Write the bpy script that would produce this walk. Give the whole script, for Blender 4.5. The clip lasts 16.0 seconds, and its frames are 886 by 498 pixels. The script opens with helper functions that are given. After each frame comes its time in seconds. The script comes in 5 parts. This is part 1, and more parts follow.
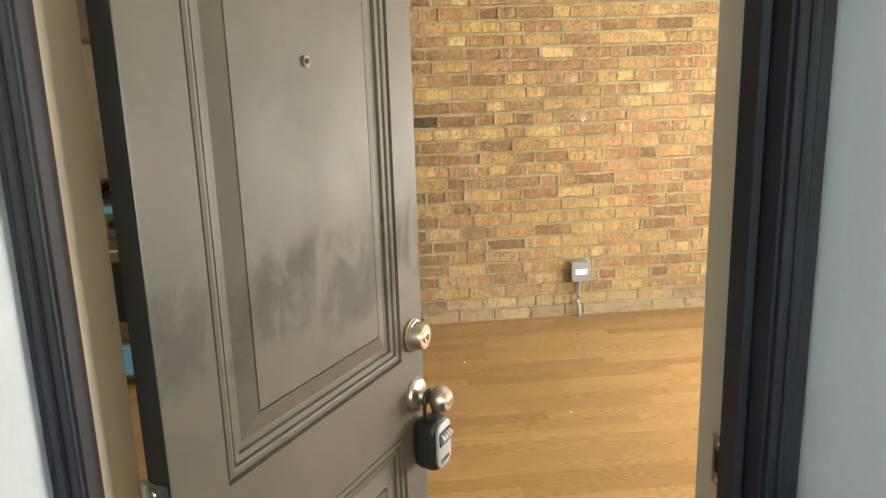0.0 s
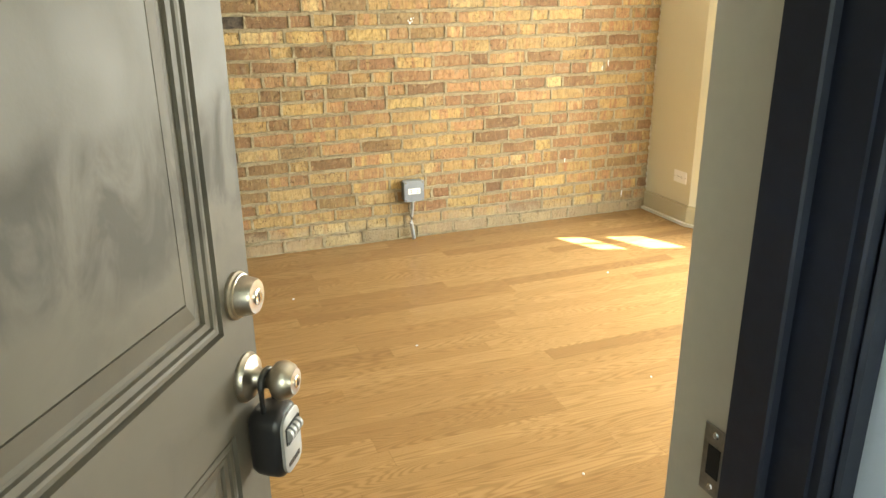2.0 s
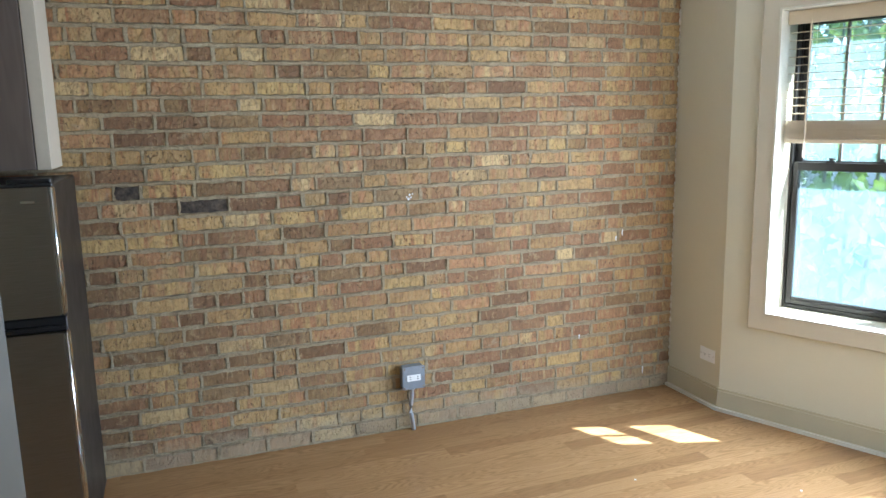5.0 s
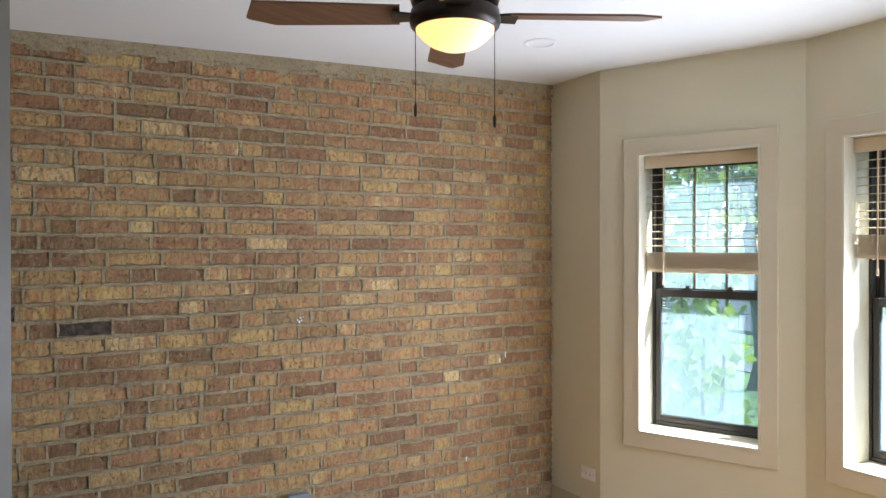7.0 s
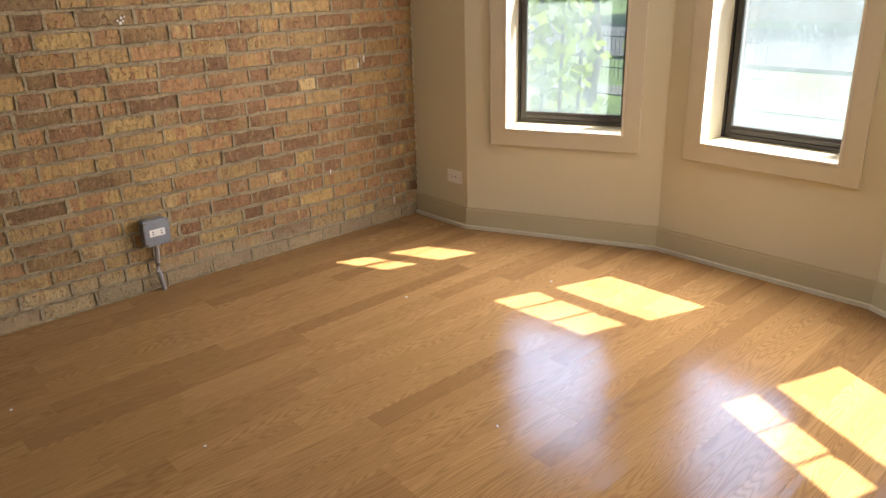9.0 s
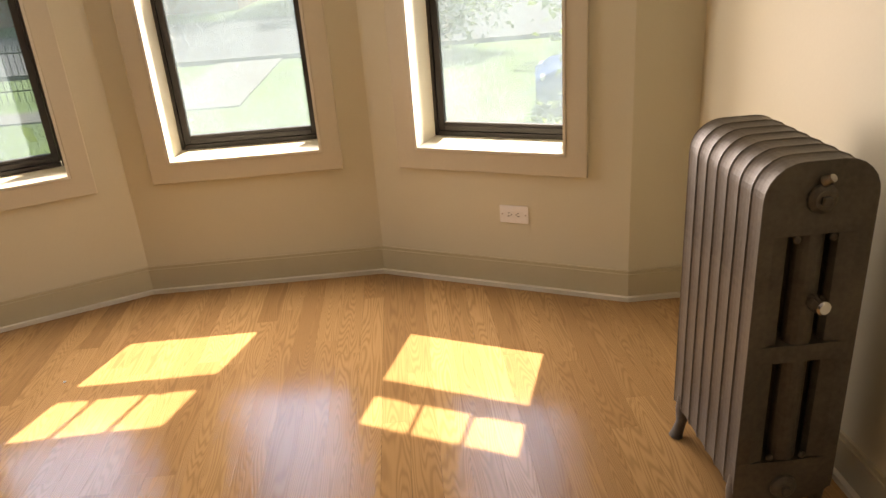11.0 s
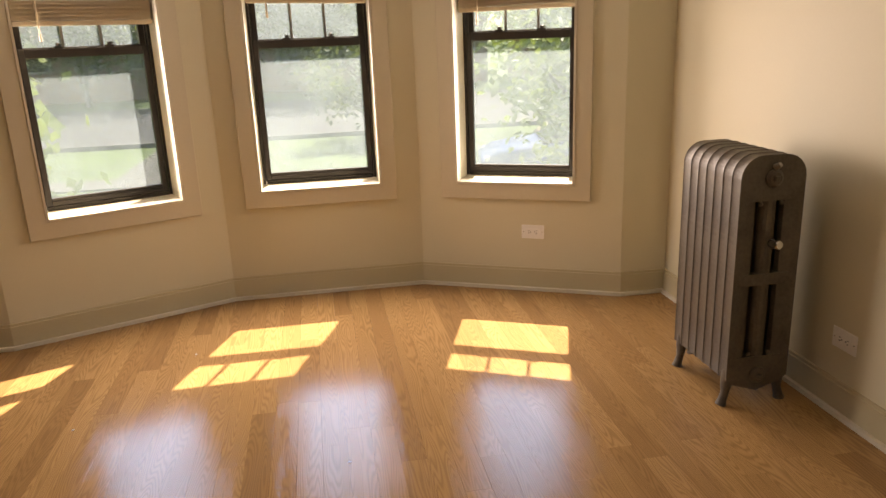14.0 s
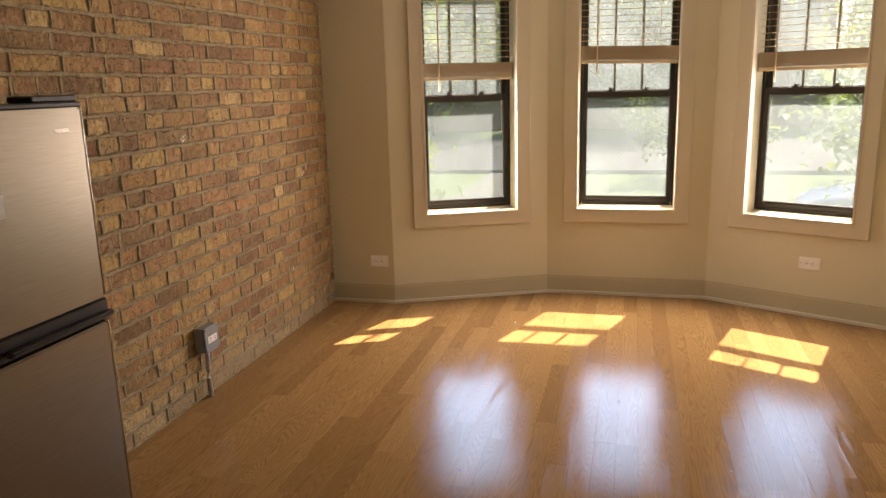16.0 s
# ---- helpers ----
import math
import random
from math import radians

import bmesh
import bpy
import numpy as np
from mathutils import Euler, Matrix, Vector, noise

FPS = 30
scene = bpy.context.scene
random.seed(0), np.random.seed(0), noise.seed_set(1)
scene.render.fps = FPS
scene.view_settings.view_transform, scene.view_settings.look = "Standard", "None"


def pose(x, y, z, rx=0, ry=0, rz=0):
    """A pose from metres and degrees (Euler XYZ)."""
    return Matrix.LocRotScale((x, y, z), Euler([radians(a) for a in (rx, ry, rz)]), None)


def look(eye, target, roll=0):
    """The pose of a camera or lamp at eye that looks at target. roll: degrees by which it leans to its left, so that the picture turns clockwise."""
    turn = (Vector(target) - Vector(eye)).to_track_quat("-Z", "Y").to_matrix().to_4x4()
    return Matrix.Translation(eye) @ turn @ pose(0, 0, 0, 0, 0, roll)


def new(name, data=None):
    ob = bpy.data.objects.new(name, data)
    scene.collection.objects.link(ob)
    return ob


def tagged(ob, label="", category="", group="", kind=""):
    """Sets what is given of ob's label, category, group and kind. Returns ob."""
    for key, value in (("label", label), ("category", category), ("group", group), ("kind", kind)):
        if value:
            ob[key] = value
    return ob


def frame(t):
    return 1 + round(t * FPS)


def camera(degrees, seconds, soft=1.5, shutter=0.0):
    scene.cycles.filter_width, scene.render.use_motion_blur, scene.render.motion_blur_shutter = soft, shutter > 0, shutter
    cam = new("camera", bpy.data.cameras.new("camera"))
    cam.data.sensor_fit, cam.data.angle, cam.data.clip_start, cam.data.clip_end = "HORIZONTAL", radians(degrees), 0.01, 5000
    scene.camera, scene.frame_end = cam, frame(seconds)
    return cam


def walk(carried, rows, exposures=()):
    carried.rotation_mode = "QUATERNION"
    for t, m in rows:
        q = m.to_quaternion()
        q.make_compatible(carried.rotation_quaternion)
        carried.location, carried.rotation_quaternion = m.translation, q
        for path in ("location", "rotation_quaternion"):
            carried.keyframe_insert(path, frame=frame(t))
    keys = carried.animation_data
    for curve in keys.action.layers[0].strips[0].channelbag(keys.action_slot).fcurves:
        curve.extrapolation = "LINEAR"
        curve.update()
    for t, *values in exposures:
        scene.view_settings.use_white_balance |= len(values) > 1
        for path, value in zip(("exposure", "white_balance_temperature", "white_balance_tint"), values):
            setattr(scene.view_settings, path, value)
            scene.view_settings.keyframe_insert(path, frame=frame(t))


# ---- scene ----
cam = camera(62.1, 16.0)
PATH = [
    (0, (0.086, 0.443, 1.402), (0.291, 2.383, 0.96), -1.8),
    (0.5, (0.084, 0.448, 1.411), (0.278, 2.404, 1.044), -1.0),
    (1, (0.069, 0.477, 1.384), (0.272, 2.414, 0.927), -1.3),
    (1.5, (0.077, 0.61, 1.334), (0.469, 2.482, 0.751), -1.2),
    (2, (0.101, 0.823, 1.312), (0.767, 2.591, 0.653), -0.6),
    (2.5, (0.115, 1.009, 1.312), (0.997, 2.674, 0.643), -0.4),
    (3, (0.113, 1.128, 1.333), (1.089, 2.749, 0.686), -0.2),
    (3.5, (0.089, 1.163, 1.347), (1.064, 2.864, 0.784), -0.2),
    (4, (0.168, 1.192, 1.401), (1.042, 2.972, 0.921), -0.6),
    (4.5, (0.25, 1.221, 1.483), (1.011, 3.066, 1.059), -0.8),
    (5, (0.289, 1.223, 1.534), (0.98, 3.11, 1.183), -1.2),
    (5.2, (0.279, 1.219, 1.518), (0.987, 3.11, 1.229), -0.9),
    (7.3, (0.178, 1.144, 1.534), (1.222, 2.897, 1.523), -0.8),
    (7.5, (0.171, 1.15, 1.494), (1.215, 2.897, 1.361), -1.0),
    (8, (0.142, 1.189, 1.41), (1.195, 2.88, 0.97), -1.4),
    (8.5, (0.139, 1.235, 1.354), (1.238, 2.829, 0.711), -1.5),
    (9, (0.205, 1.414, 1.316), (1.462, 2.804, 0.617), -1.6),
    (9.5, (0.304, 1.595, 1.333), (1.851, 2.617, 0.582), -2.0),
    (10, (0.334, 1.792, 1.32), (2.094, 2.341, 0.544), -2.3),
    (10.2, (0.338, 1.869, 1.33), (2.136, 2.223, 0.53), -2.8),
    (12.3, (0.425, 2.367, 1.304), (2.275, 2.084, 0.599), -4.3),
    (12.5, (0.333, 2.409, 1.307), (2.2, 2.132, 0.645), -4.0),
    (13, (0.091, 2.544, 1.293), (1.988, 2.313, 0.703), -2.5),
    (13.5, (-0.158, 2.632, 1.282), (1.73, 2.33, 0.697), -2.3),
    (14, (-0.464, 2.767, 1.293), (1.431, 2.455, 0.734), -2.2),
    (14.5, (-0.8, 2.782, 1.321), (1.134, 2.693, 0.819), -1.3),
    (15, (-1.093, 2.773, 1.348), (0.851, 2.822, 0.88), -1.2),
    (15.5, (-1.332, 2.784, 1.352), (0.606, 2.969, 0.893), -1.6),
    (16, (-1.451, 2.718, 1.379), (0.436, 3.213, 0.939), -1.6),
]
walk(cam, [(t, look(eye, target, roll)) for t, eye, target, roll in PATH],
     [(0, 3.46, 9700, 5), (0.5, 3.48, 9900, 6), (1, 3.45, 10700, 8), (1.5, 3.55, 10700, 7), (2, 3.58, 9200, -1), (2.5, 3.1, 8000, 3), (3, 2.64, 7500, 9), (3.5, 2.42, 9400, 16), (4, 2.38, 9900, 17),
      (4.5, 2.52, 6800, 10), (5, 2.76, 5850, 3), (7.5, 2.34, 6700, 10), (8, 2.44, 7000, 12), (8.5, 2.42, 8700, 20), (9, 2.2, 8900, 18), (9.5, 2.05, 9600, 17), (10, 2.0, 9500, 17),
      (12.5, 1.80, 12200, 29), (14, 1.82, 11600, 25), (15, 1.82, 11400, 24), (16, 1.88, 11900, 26)])

# ---- light and air ----
SUN_AZ = Vector((0.945, -0.325, 0)).normalized()
SUN_EL = radians(51)
world = bpy.data.worlds.new("world")
scene.world = world
world.use_nodes = True
wn = world.node_tree.nodes
sky = wn.new("ShaderNodeTexSky")
sky.sky_type = "NISHITA"
sky.sun_disc = False
sky.sun_elevation = SUN_EL
sky.sun_rotation = math.atan2(SUN_AZ.x, SUN_AZ.y)
world.node_tree.links.new(sky.outputs[0], wn["Background"].inputs[0])
wn["Background"].inputs[1].default_value = 0.15
sun = new("sun", bpy.data.lights.new("sun", "SUN"))
sun.data.energy = 5.0
sun.data.angle = radians(0.55)
sun.data.color = (0.86, 0.94, 1.0)
sun_from = SUN_AZ * math.cos(SUN_EL) + Vector((0, 0, math.sin(SUN_EL)))
sun.matrix_world = look(sun_from * 30, (0, 0, 0))


def sky_lamp(x, y, turn, power):
    """Stands in for the sky's light in a window opening of the bay."""
    ob = new("window_sky_light", bpy.data.lights.new("window_sky_light", "AREA"))
    ob.data.shape, ob.data.size, ob.data.size_y = "RECTANGLE", 0.48, 0.78
    ob.data.energy, ob.data.color = power, (0.535, 0.60, 0.755)
    ob.matrix_world = pose(x, y, 0.995, 90, 0, turn)


for sx, sy, st in ((3.159, 3.734, 113.6), (3.363, 2.766, 90.0), (3.132, 1.770, 63.4)):
    sky_lamp(sx, sy, st, 8.0 if st < 80 else 9.4)


# ---- mesh helpers ----
def bx(bm, x0, x1, y0, y1, z0, z1, bevel=0.0, seg=1):
    m = Matrix.LocRotScale(((x0 + x1) / 2, (y0 + y1) / 2, (z0 + z1) / 2), None, (abs(x1 - x0), abs(y1 - y0), abs(z1 - z0)))
    vs = bmesh.ops.create_cube(bm, size=1, matrix=m)["verts"]
    if bevel:
        es = list({e for v in vs for e in v.link_edges})
        bmesh.ops.bevel(bm, geom=es, offset=bevel, segments=seg, affect="EDGES")
    return bm


def cy(bm, a, b, r0, r1=None, seg=14):
    a, b = Vector(a), Vector(b)
    r1 = r0 if r1 is None else r1
    m = Matrix.Translation((a + b) / 2) @ (b - a).to_track_quat("Z", "Y").to_matrix().to_4x4()
    return bmesh.ops.create_cone(bm, cap_ends=True, segments=seg, radius1=r0, radius2=r1, depth=(b - a).length, matrix=m)["verts"]


def lathe(bm, profile, a, axis, seg=20):
    """Turn rings of (radius, distance along axis) from point a."""
    a, axis = Vector(a), Vector(axis).normalized()
    q = axis.to_track_quat("Z", "Y").to_matrix()
    rings = []
    for r, h in profile:
        rings.append([bm.verts.new(a + q @ Vector((r * math.cos(k * math.tau / seg), r * math.sin(k * math.tau / seg), h))) for k in range(seg)])
    for lo, hi in zip(rings, rings[1:]):
        for k in range(seg):
            bm.faces.new((lo[k], lo[(k + 1) % seg], hi[(k + 1) % seg], hi[k]))
    bm.faces.new(rings[0][::-1])
    bm.faces.new(rings[-1])
    return bm


def tube(bm, pts, r, seg=10):
    pts = [Vector(p) for p in pts]
    rings = []
    for i, p in enumerate(pts):
        d = (pts[min(i + 1, len(pts) - 1)] - pts[max(i - 1, 0)]).normalized()
        q = d.to_track_quat("Z", "Y").to_matrix()
        rr = r[i] if isinstance(r, (list, tuple)) else r
        rings.append([bm.verts.new(p + q @ Vector((rr * math.cos(k * math.tau / seg), rr * math.sin(k * math.tau / seg), 0))) for k in range(seg)])
    for lo, hi in zip(rings, rings[1:]):
        for k in range(seg):
            bm.faces.new((lo[k], lo[(k + 1) % seg], hi[(k + 1) % seg], hi[k]))
    bm.faces.new(rings[0][::-1])
    bm.faces.new(rings[-1])
    return bm


def prism(bm, foot, z0, z1):
    lo = [bm.verts.new((x, y, z0)) for x, y in foot]
    hi = [bm.verts.new((x, y, z1)) for x, y in foot]
    n = len(foot)
    bm.faces.new(lo[::-1])
    bm.faces.new(hi)
    for k in range(n):
        bm.faces.new((lo[k], lo[(k + 1) % n], hi[(k + 1) % n], hi[k]))
    return bm


def mesh_of(name, bm, material, smooth=False):
    bmesh.ops.recalc_face_normals(bm, faces=bm.faces)
    me = bpy.data.meshes.new(name)
    bm.to_mesh(me)
    bm.free()
    if material:
        me.materials.append(material)
    if smooth:
        me.shade_smooth()
        me.set_sharp_from_angle(angle=radians(38))
    return me


def part(name, bm, material, parent=None, label="", smooth=False):
    ob = new(name, mesh_of(name, bm, material, smooth))
    ob.parent = parent
    if label:
        ob["label"] = label
    return ob


def thing(name, m, label, category, group="", kind=""):
    ob = new(name)
    ob.empty_display_size = 0.1
    ob.matrix_basis = m
    return tagged(ob, label, category, group, kind)


def solid(name, bm, material, label="", category="", kind="", smooth=False):
    return tagged(part(name, bm, material, smooth=smooth), label, category, "", kind)


def B():
    return bmesh.new()


# ---- materials ----
class Nodes:
    def __init__(self, name):
        self.m = bpy.data.materials.new(name)
        self.m.use_nodes = True
        self.t = self.m.node_tree
        self.bsdf = self.t.nodes["Principled BSDF"]
        self.out = self.t.nodes["Material Output"]

    def add(self, kind, **kw):
        n = self.t.nodes.new("ShaderNode" + kind)
        for k, v in kw.items():
            setattr(n, k, v)
        return n

    def link(self, a, b):
        self.t.links.new(a, b)

    def put(self, name, v):
        s = self.bsdf.inputs[name]
        if hasattr(v, "is_linked"):
            self.link(v, s)
        else:
            s.default_value = v

    def coords(self, scale=(1, 1, 1), kind="Object"):
        if kind == "World":
            src = self.add("NewGeometry").outputs["Position"]
        else:
            src = self.add("TexCoord").outputs[kind]
        mp = self.add("Mapping")
        mp.inputs["Scale"].default_value = scale
        self.link(src, mp.inputs["Vector"])
        return mp.outputs[0]

    def noise(self, vec, scale, detail=4, rough=0.55, dist=0.0):
        n = self.add("TexNoise")
        n.inputs["Scale"].default_value = scale
        n.inputs["Detail"].default_value = detail
        n.inputs["Roughness"].default_value = rough
        n.inputs["Distortion"].default_value = dist
        self.link(vec, n.inputs["Vector"])
        return n.outputs["Fac"]

    def ramp(self, fac, stops, interp="LINEAR"):
        r = self.add("ValToRGB")
        r.color_ramp.interpolation = interp
        els = r.color_ramp.elements
        while len(els) < len(stops):
            els.new(0.5)
        for e, (p, c) in zip(els, stops):
            e.position = p
            e.color = (*c, 1) if len(c) == 3 else c
        self.link(fac, r.inputs[0])
        return r.outputs[0]

    def math(self, op, a, b=0.0, c=None):
        n = self.add("Math", operation=op)
        for k, v in enumerate((a, b, c)):
            if v is None:
                continue
            if hasattr(v, "is_linked"):
                self.link(v, n.inputs[k])
            else:
                n.inputs[k].default_value = v
        return n.outputs[0]

    def mix(self, fac, a, b, blend="MIX"):
        n = self.add("Mix", data_type="RGBA", blend_type=blend)
        for k, v in ((0, fac), (6, a), (7, b)):
            if hasattr(v, "is_linked"):
                self.link(v, n.inputs[k])
            elif k == 0:
                n.inputs[k].default_value = v
            else:
                n.inputs[k].default_value = (*v, 1)
        return n.outputs[2]

    def bump(self, height, strength, dist=0.01):
        n = self.add("Bump")
        n.inputs["Strength"].default_value = strength
        n.inputs["Distance"].default_value = dist
        self.link(height, n.inputs["Height"])
        self.link(n.outputs[0], self.bsdf.inputs["Normal"])


def plain(name, color, rough=0.5, metal=0.0, var=0.1, big=2.0, fine=40.0, bump=0.08, rvar=0.08, coat=0.0, world_co=False):
    """Paint, plastic or metal with slow and fine mottling."""
    n = Nodes(name)
    co = n.coords(kind="World" if world_co else "Object")
    a, b = n.noise(co, big, 3), n.noise(co, fine, 4)
    f = n.math("ADD", n.math("MULTIPLY", a, 0.65), n.math("MULTIPLY", b, 0.35))
    lo = [max(c * (1 - var * 1.6), 0) for c in color]
    hi = [min(c * (1 + var * 1.2), 1) for c in color]
    n.put("Base Color", n.ramp(f, [(0.3, lo), (0.7, hi)]))
    n.put("Roughness", n.math("ADD", n.math("MULTIPLY", a, rvar * 2), rough - rvar))
    n.put("Metallic", metal)
    if coat:
        n.put("Coat Weight", coat)
    if bump:
        n.bump(b, bump, 0.002)
    return n.m


M_wall = plain("wall_paint", (0.65, 0.601, 0.445), 0.62, var=0.02, big=1.2, fine=120, bump=0.12, world_co=True)
M_base = plain("baseboard_paint", (0.53, 0.460, 0.300), 0.42, var=0.03, big=3, fine=90, bump=0.06, world_co=True)
M_trim = plain("trim_paint", (0.60, 0.535, 0.40), 0.42, var=0.03, big=3, fine=90, bump=0.06, world_co=True)
M_shoe = plain("shoe_paint", (0.68, 0.63, 0.52), 0.4, var=0.05, big=6, fine=90, bump=0.05, world_co=True)
M_sill = plain("sill_paint", (0.66, 0.61, 0.49), 0.38, var=0.04, big=5, fine=70, bump=0.06, world_co=True)
M_ceil = plain("ceiling_paint", (0.72, 0.72, 0.70), 0.8, var=0.015, big=1, fine=150, bump=0.1, world_co=True)
M_hall = plain("hall_paint", (0.64, 0.70, 0.78), 0.5, var=0.05, big=2.2, fine=70, bump=0.15, world_co=True)
M_navy = plain("dark_trim_paint", (0.008, 0.012, 0.025), 0.5, var=0.3, big=4, fine=60, bump=0.15)
M_jamb = plain("jamb_paint", (0.55, 0.485, 0.375), 0.45, var=0.05, big=4, fine=60, bump=0.08)
M_rail = plain("worn_brown_paint", (0.035, 0.024, 0.018), 0.4, var=0.6, big=7, fine=30, bump=0.4)
M_bronze = plain("bronze_window", (0.028, 0.024, 0.022), 0.42, var=0.25, big=8, fine=90, bump=0.08)
M_muntin = plain("muntin_grey", (0.20, 0.195, 0.185), 0.45, var=0.1, big=8, fine=90, bump=0.05)
M_blind = plain("blind_cream", (0.62, 0.51, 0.36), 0.42, var=0.05, big=6, fine=120, bump=0.05)
M_rad = plain("radiator_paint", (0.125, 0.104, 0.080), 0.50, metal=0.2, var=0.30, big=6, fine=80, bump=0.25)
M_chrome = plain("chrome", (0.75, 0.74, 0.72), 0.14, metal=1.0, var=0.05, bump=0.0)
M_nickel = plain("brushed_nickel", (0.45, 0.405, 0.335), 0.34, metal=1.0, var=0.12, big=20, fine=160, bump=0.04)
M_steelworn = plain("worn_steel", (0.34, 0.32, 0.29), 0.4, metal=0.9, var=0.35, big=18, fine=120, bump=0.1)
M_hinge = plain("hinge_plate", (0.17, 0.16, 0.14), 0.45, metal=0.6, var=0.4, big=30, fine=120, bump=0.1)
M_black = plain("black_plastic", (0.012, 0.012, 0.013), 0.38, var=0.2, big=10, fine=140, bump=0.1)
M_void = plain("black_void", (0.004, 0.004, 0.004), 0.7, var=0.1, bump=0.0)
M_greyplastic = plain("grey_plastic", (0.30, 0.30, 0.29), 0.4, var=0.08, big=16, fine=160, bump=0.06)
M_boxgrey = plain("box_grey", (0.27, 0.30, 0.33), 0.38, metal=0.3, var=0.1, big=15, fine=120, bump=0.06)
M_conduit = plain("conduit_zinc", (0.50, 0.50, 0.49), 0.36, metal=0.7, var=0.15, big=14, fine=90, bump=0.06)
M_plate = plain("outlet_white", (0.86, 0.85, 0.82), 0.3, var=0.03, bump=0.0)
M_lampglass = Nodes("lamp_glass")
M_lampglass.put("Base Color", (0.9, 0.72, 0.45, 1))
M_lampglass.put("Emission Color", (1.0, 0.60, 0.22, 1))
M_lampglass.put("Emission Strength", 0.30)
M_lampglass = M_lampglass.m
M_fan = plain("fan_bronze", (0.030, 0.022, 0.018), 0.35, metal=0.5, var=0.2, big=10, fine=90, bump=0.05)
M_bluefilm = plain("blue_film", (0.10, 0.38, 0.62), 0.3, var=0.15, big=12, fine=60, bump=0.2)
M_label = plain("label_white", (0.75, 0.76, 0.76), 0.5, var=0.04, bump=0.0)


def grain_wood(name, dark, light, lines=18.0, along=1.1, across=11.0, rough=0.3, contrast=0.35, per_piece=True, axis="x", coat=0.0, spread=0.35, spec=0.5, relief=0.10, sky_tint=(1.0, 1.0, 1.0), varnish=0.0):
    """Oak-like figure from the contours of a stretched noise, shifted piece by piece."""
    n = Nodes(name)
    geo = n.add("NewGeometry")
    pos = geo.outputs["Position"]
    rnd = n.math("FRACT", n.math("ADD", n.add("ObjectInfo").outputs["Random"], geo.outputs["Random Per Island"]))
    off = n.add("CombineXYZ")
    n.link(n.math("MULTIPLY", rnd, 91.0), off.inputs[0])
    n.link(n.math("MULTIPLY", rnd, 57.0), off.inputs[1])
    n.link(n.math("MULTIPLY", rnd, 23.0), off.inputs[2])
    add = n.add("VectorMath", operation="ADD")
    n.link(pos, add.inputs[0])
    if per_piece:
        n.link(off.outputs[0], add.inputs[1])
    mp = n.add("Mapping")
    sc = {"x": (along, across, across), "z": (across, across, along), "y": (across, along, across)}[axis]
    mp.inputs["Scale"].default_value = sc
    n.link(add.outputs[0], mp.inputs["Vector"])
    field = n.noise(mp.outputs[0], 1.0, 1.5, 0.4, 0.12)
    wave = n.math("ADD", n.math("MULTIPLY", n.math("SINE", n.math("MULTIPLY", field, lines * math.tau)), 0.5), 0.5)
    wave = n.math("POWER", wave, 1.6)
    mp2 = n.add("Mapping")
    mp2.inputs["Scale"].default_value = tuple(4.0 * along if s == along else 26.0 * across for s in sc)
    n.link(add.outputs[0], mp2.inputs["Vector"])
    pores = n.noise(mp2.outputs[0], 1.0, 4, 0.65)
    slow = n.noise(n.coords(kind="World"), 0.9, 3)
    tone = n.ramp(rnd, [(0.0, [d * 0.62 + l * 0.10 for d, l in zip(dark, light)]), (0.12, dark), (0.5, [(d + l) / 2 for d, l in zip(dark, light)]), (1.0, light)])
    base = n.mix(spread, [(d + l) / 2 for d, l in zip(dark, light)], tone)
    lined = n.mix(n.math("MULTIPLY", wave, contrast), base, [c * 0.52 for c in dark])
    pored = n.mix(n.math("MULTIPLY", n.ramp(pores, [(0.52, (0, 0, 0)), (0.72, (1, 1, 1))]), 0.30), lined, [c * 0.5 for c in dark])
    n.put("Base Color", n.mix(n.math("MULTIPLY", slow, 0.18), pored, [min(1, c * 1.12) for c in light]))
    n.put("Roughness", n.math("ADD", n.math("MULTIPLY", slow, 0.08), n.math("ADD", n.math("MULTIPLY", wave, 0.06), rough - 0.05)))
    if coat:
        n.put("Coat Weight", coat)
        n.put("Coat Roughness", 0.12)
    n.put("Specular IOR Level", spec)
    n.bump(n.math("ADD", n.math("MULTIPLY", wave, -0.8), n.math("MULTIPLY", pores, 0.3)), relief, 0.0015)
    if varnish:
        # thin satin varnish over the wood; the sky's blue reflection is put into its gloss colour
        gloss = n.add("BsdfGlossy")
        gloss.inputs["Color"].default_value = (*sky_tint, 1)
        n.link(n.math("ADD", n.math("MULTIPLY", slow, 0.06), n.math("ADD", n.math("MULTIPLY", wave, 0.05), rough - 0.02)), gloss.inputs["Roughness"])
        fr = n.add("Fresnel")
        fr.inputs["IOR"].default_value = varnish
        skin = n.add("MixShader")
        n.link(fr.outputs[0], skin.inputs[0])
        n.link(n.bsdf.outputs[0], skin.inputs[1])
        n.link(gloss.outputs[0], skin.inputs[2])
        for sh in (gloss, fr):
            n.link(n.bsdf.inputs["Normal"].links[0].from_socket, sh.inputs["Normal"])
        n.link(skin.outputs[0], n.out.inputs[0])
    return n.m


# blue gloss colour stands in for sky light mirrored in the floor
M_oak = grain_wood("oak_floor", (0.290, 0.157, 0.066), (0.455, 0.269, 0.118), lines=34.0, across=14.0, rough=0.12, contrast=0.46, spread=0.58, spec=0.0, varnish=1.21, sky_tint=(0.26, 0.60, 1.0), relief=0.115)
M_cab = grain_wood("cabinet_laminate", (0.115, 0.085, 0.066), (0.175, 0.135, 0.108), lines=9, along=1.4, across=16, rough=0.45, contrast=0.25, per_piece=False, axis="z")
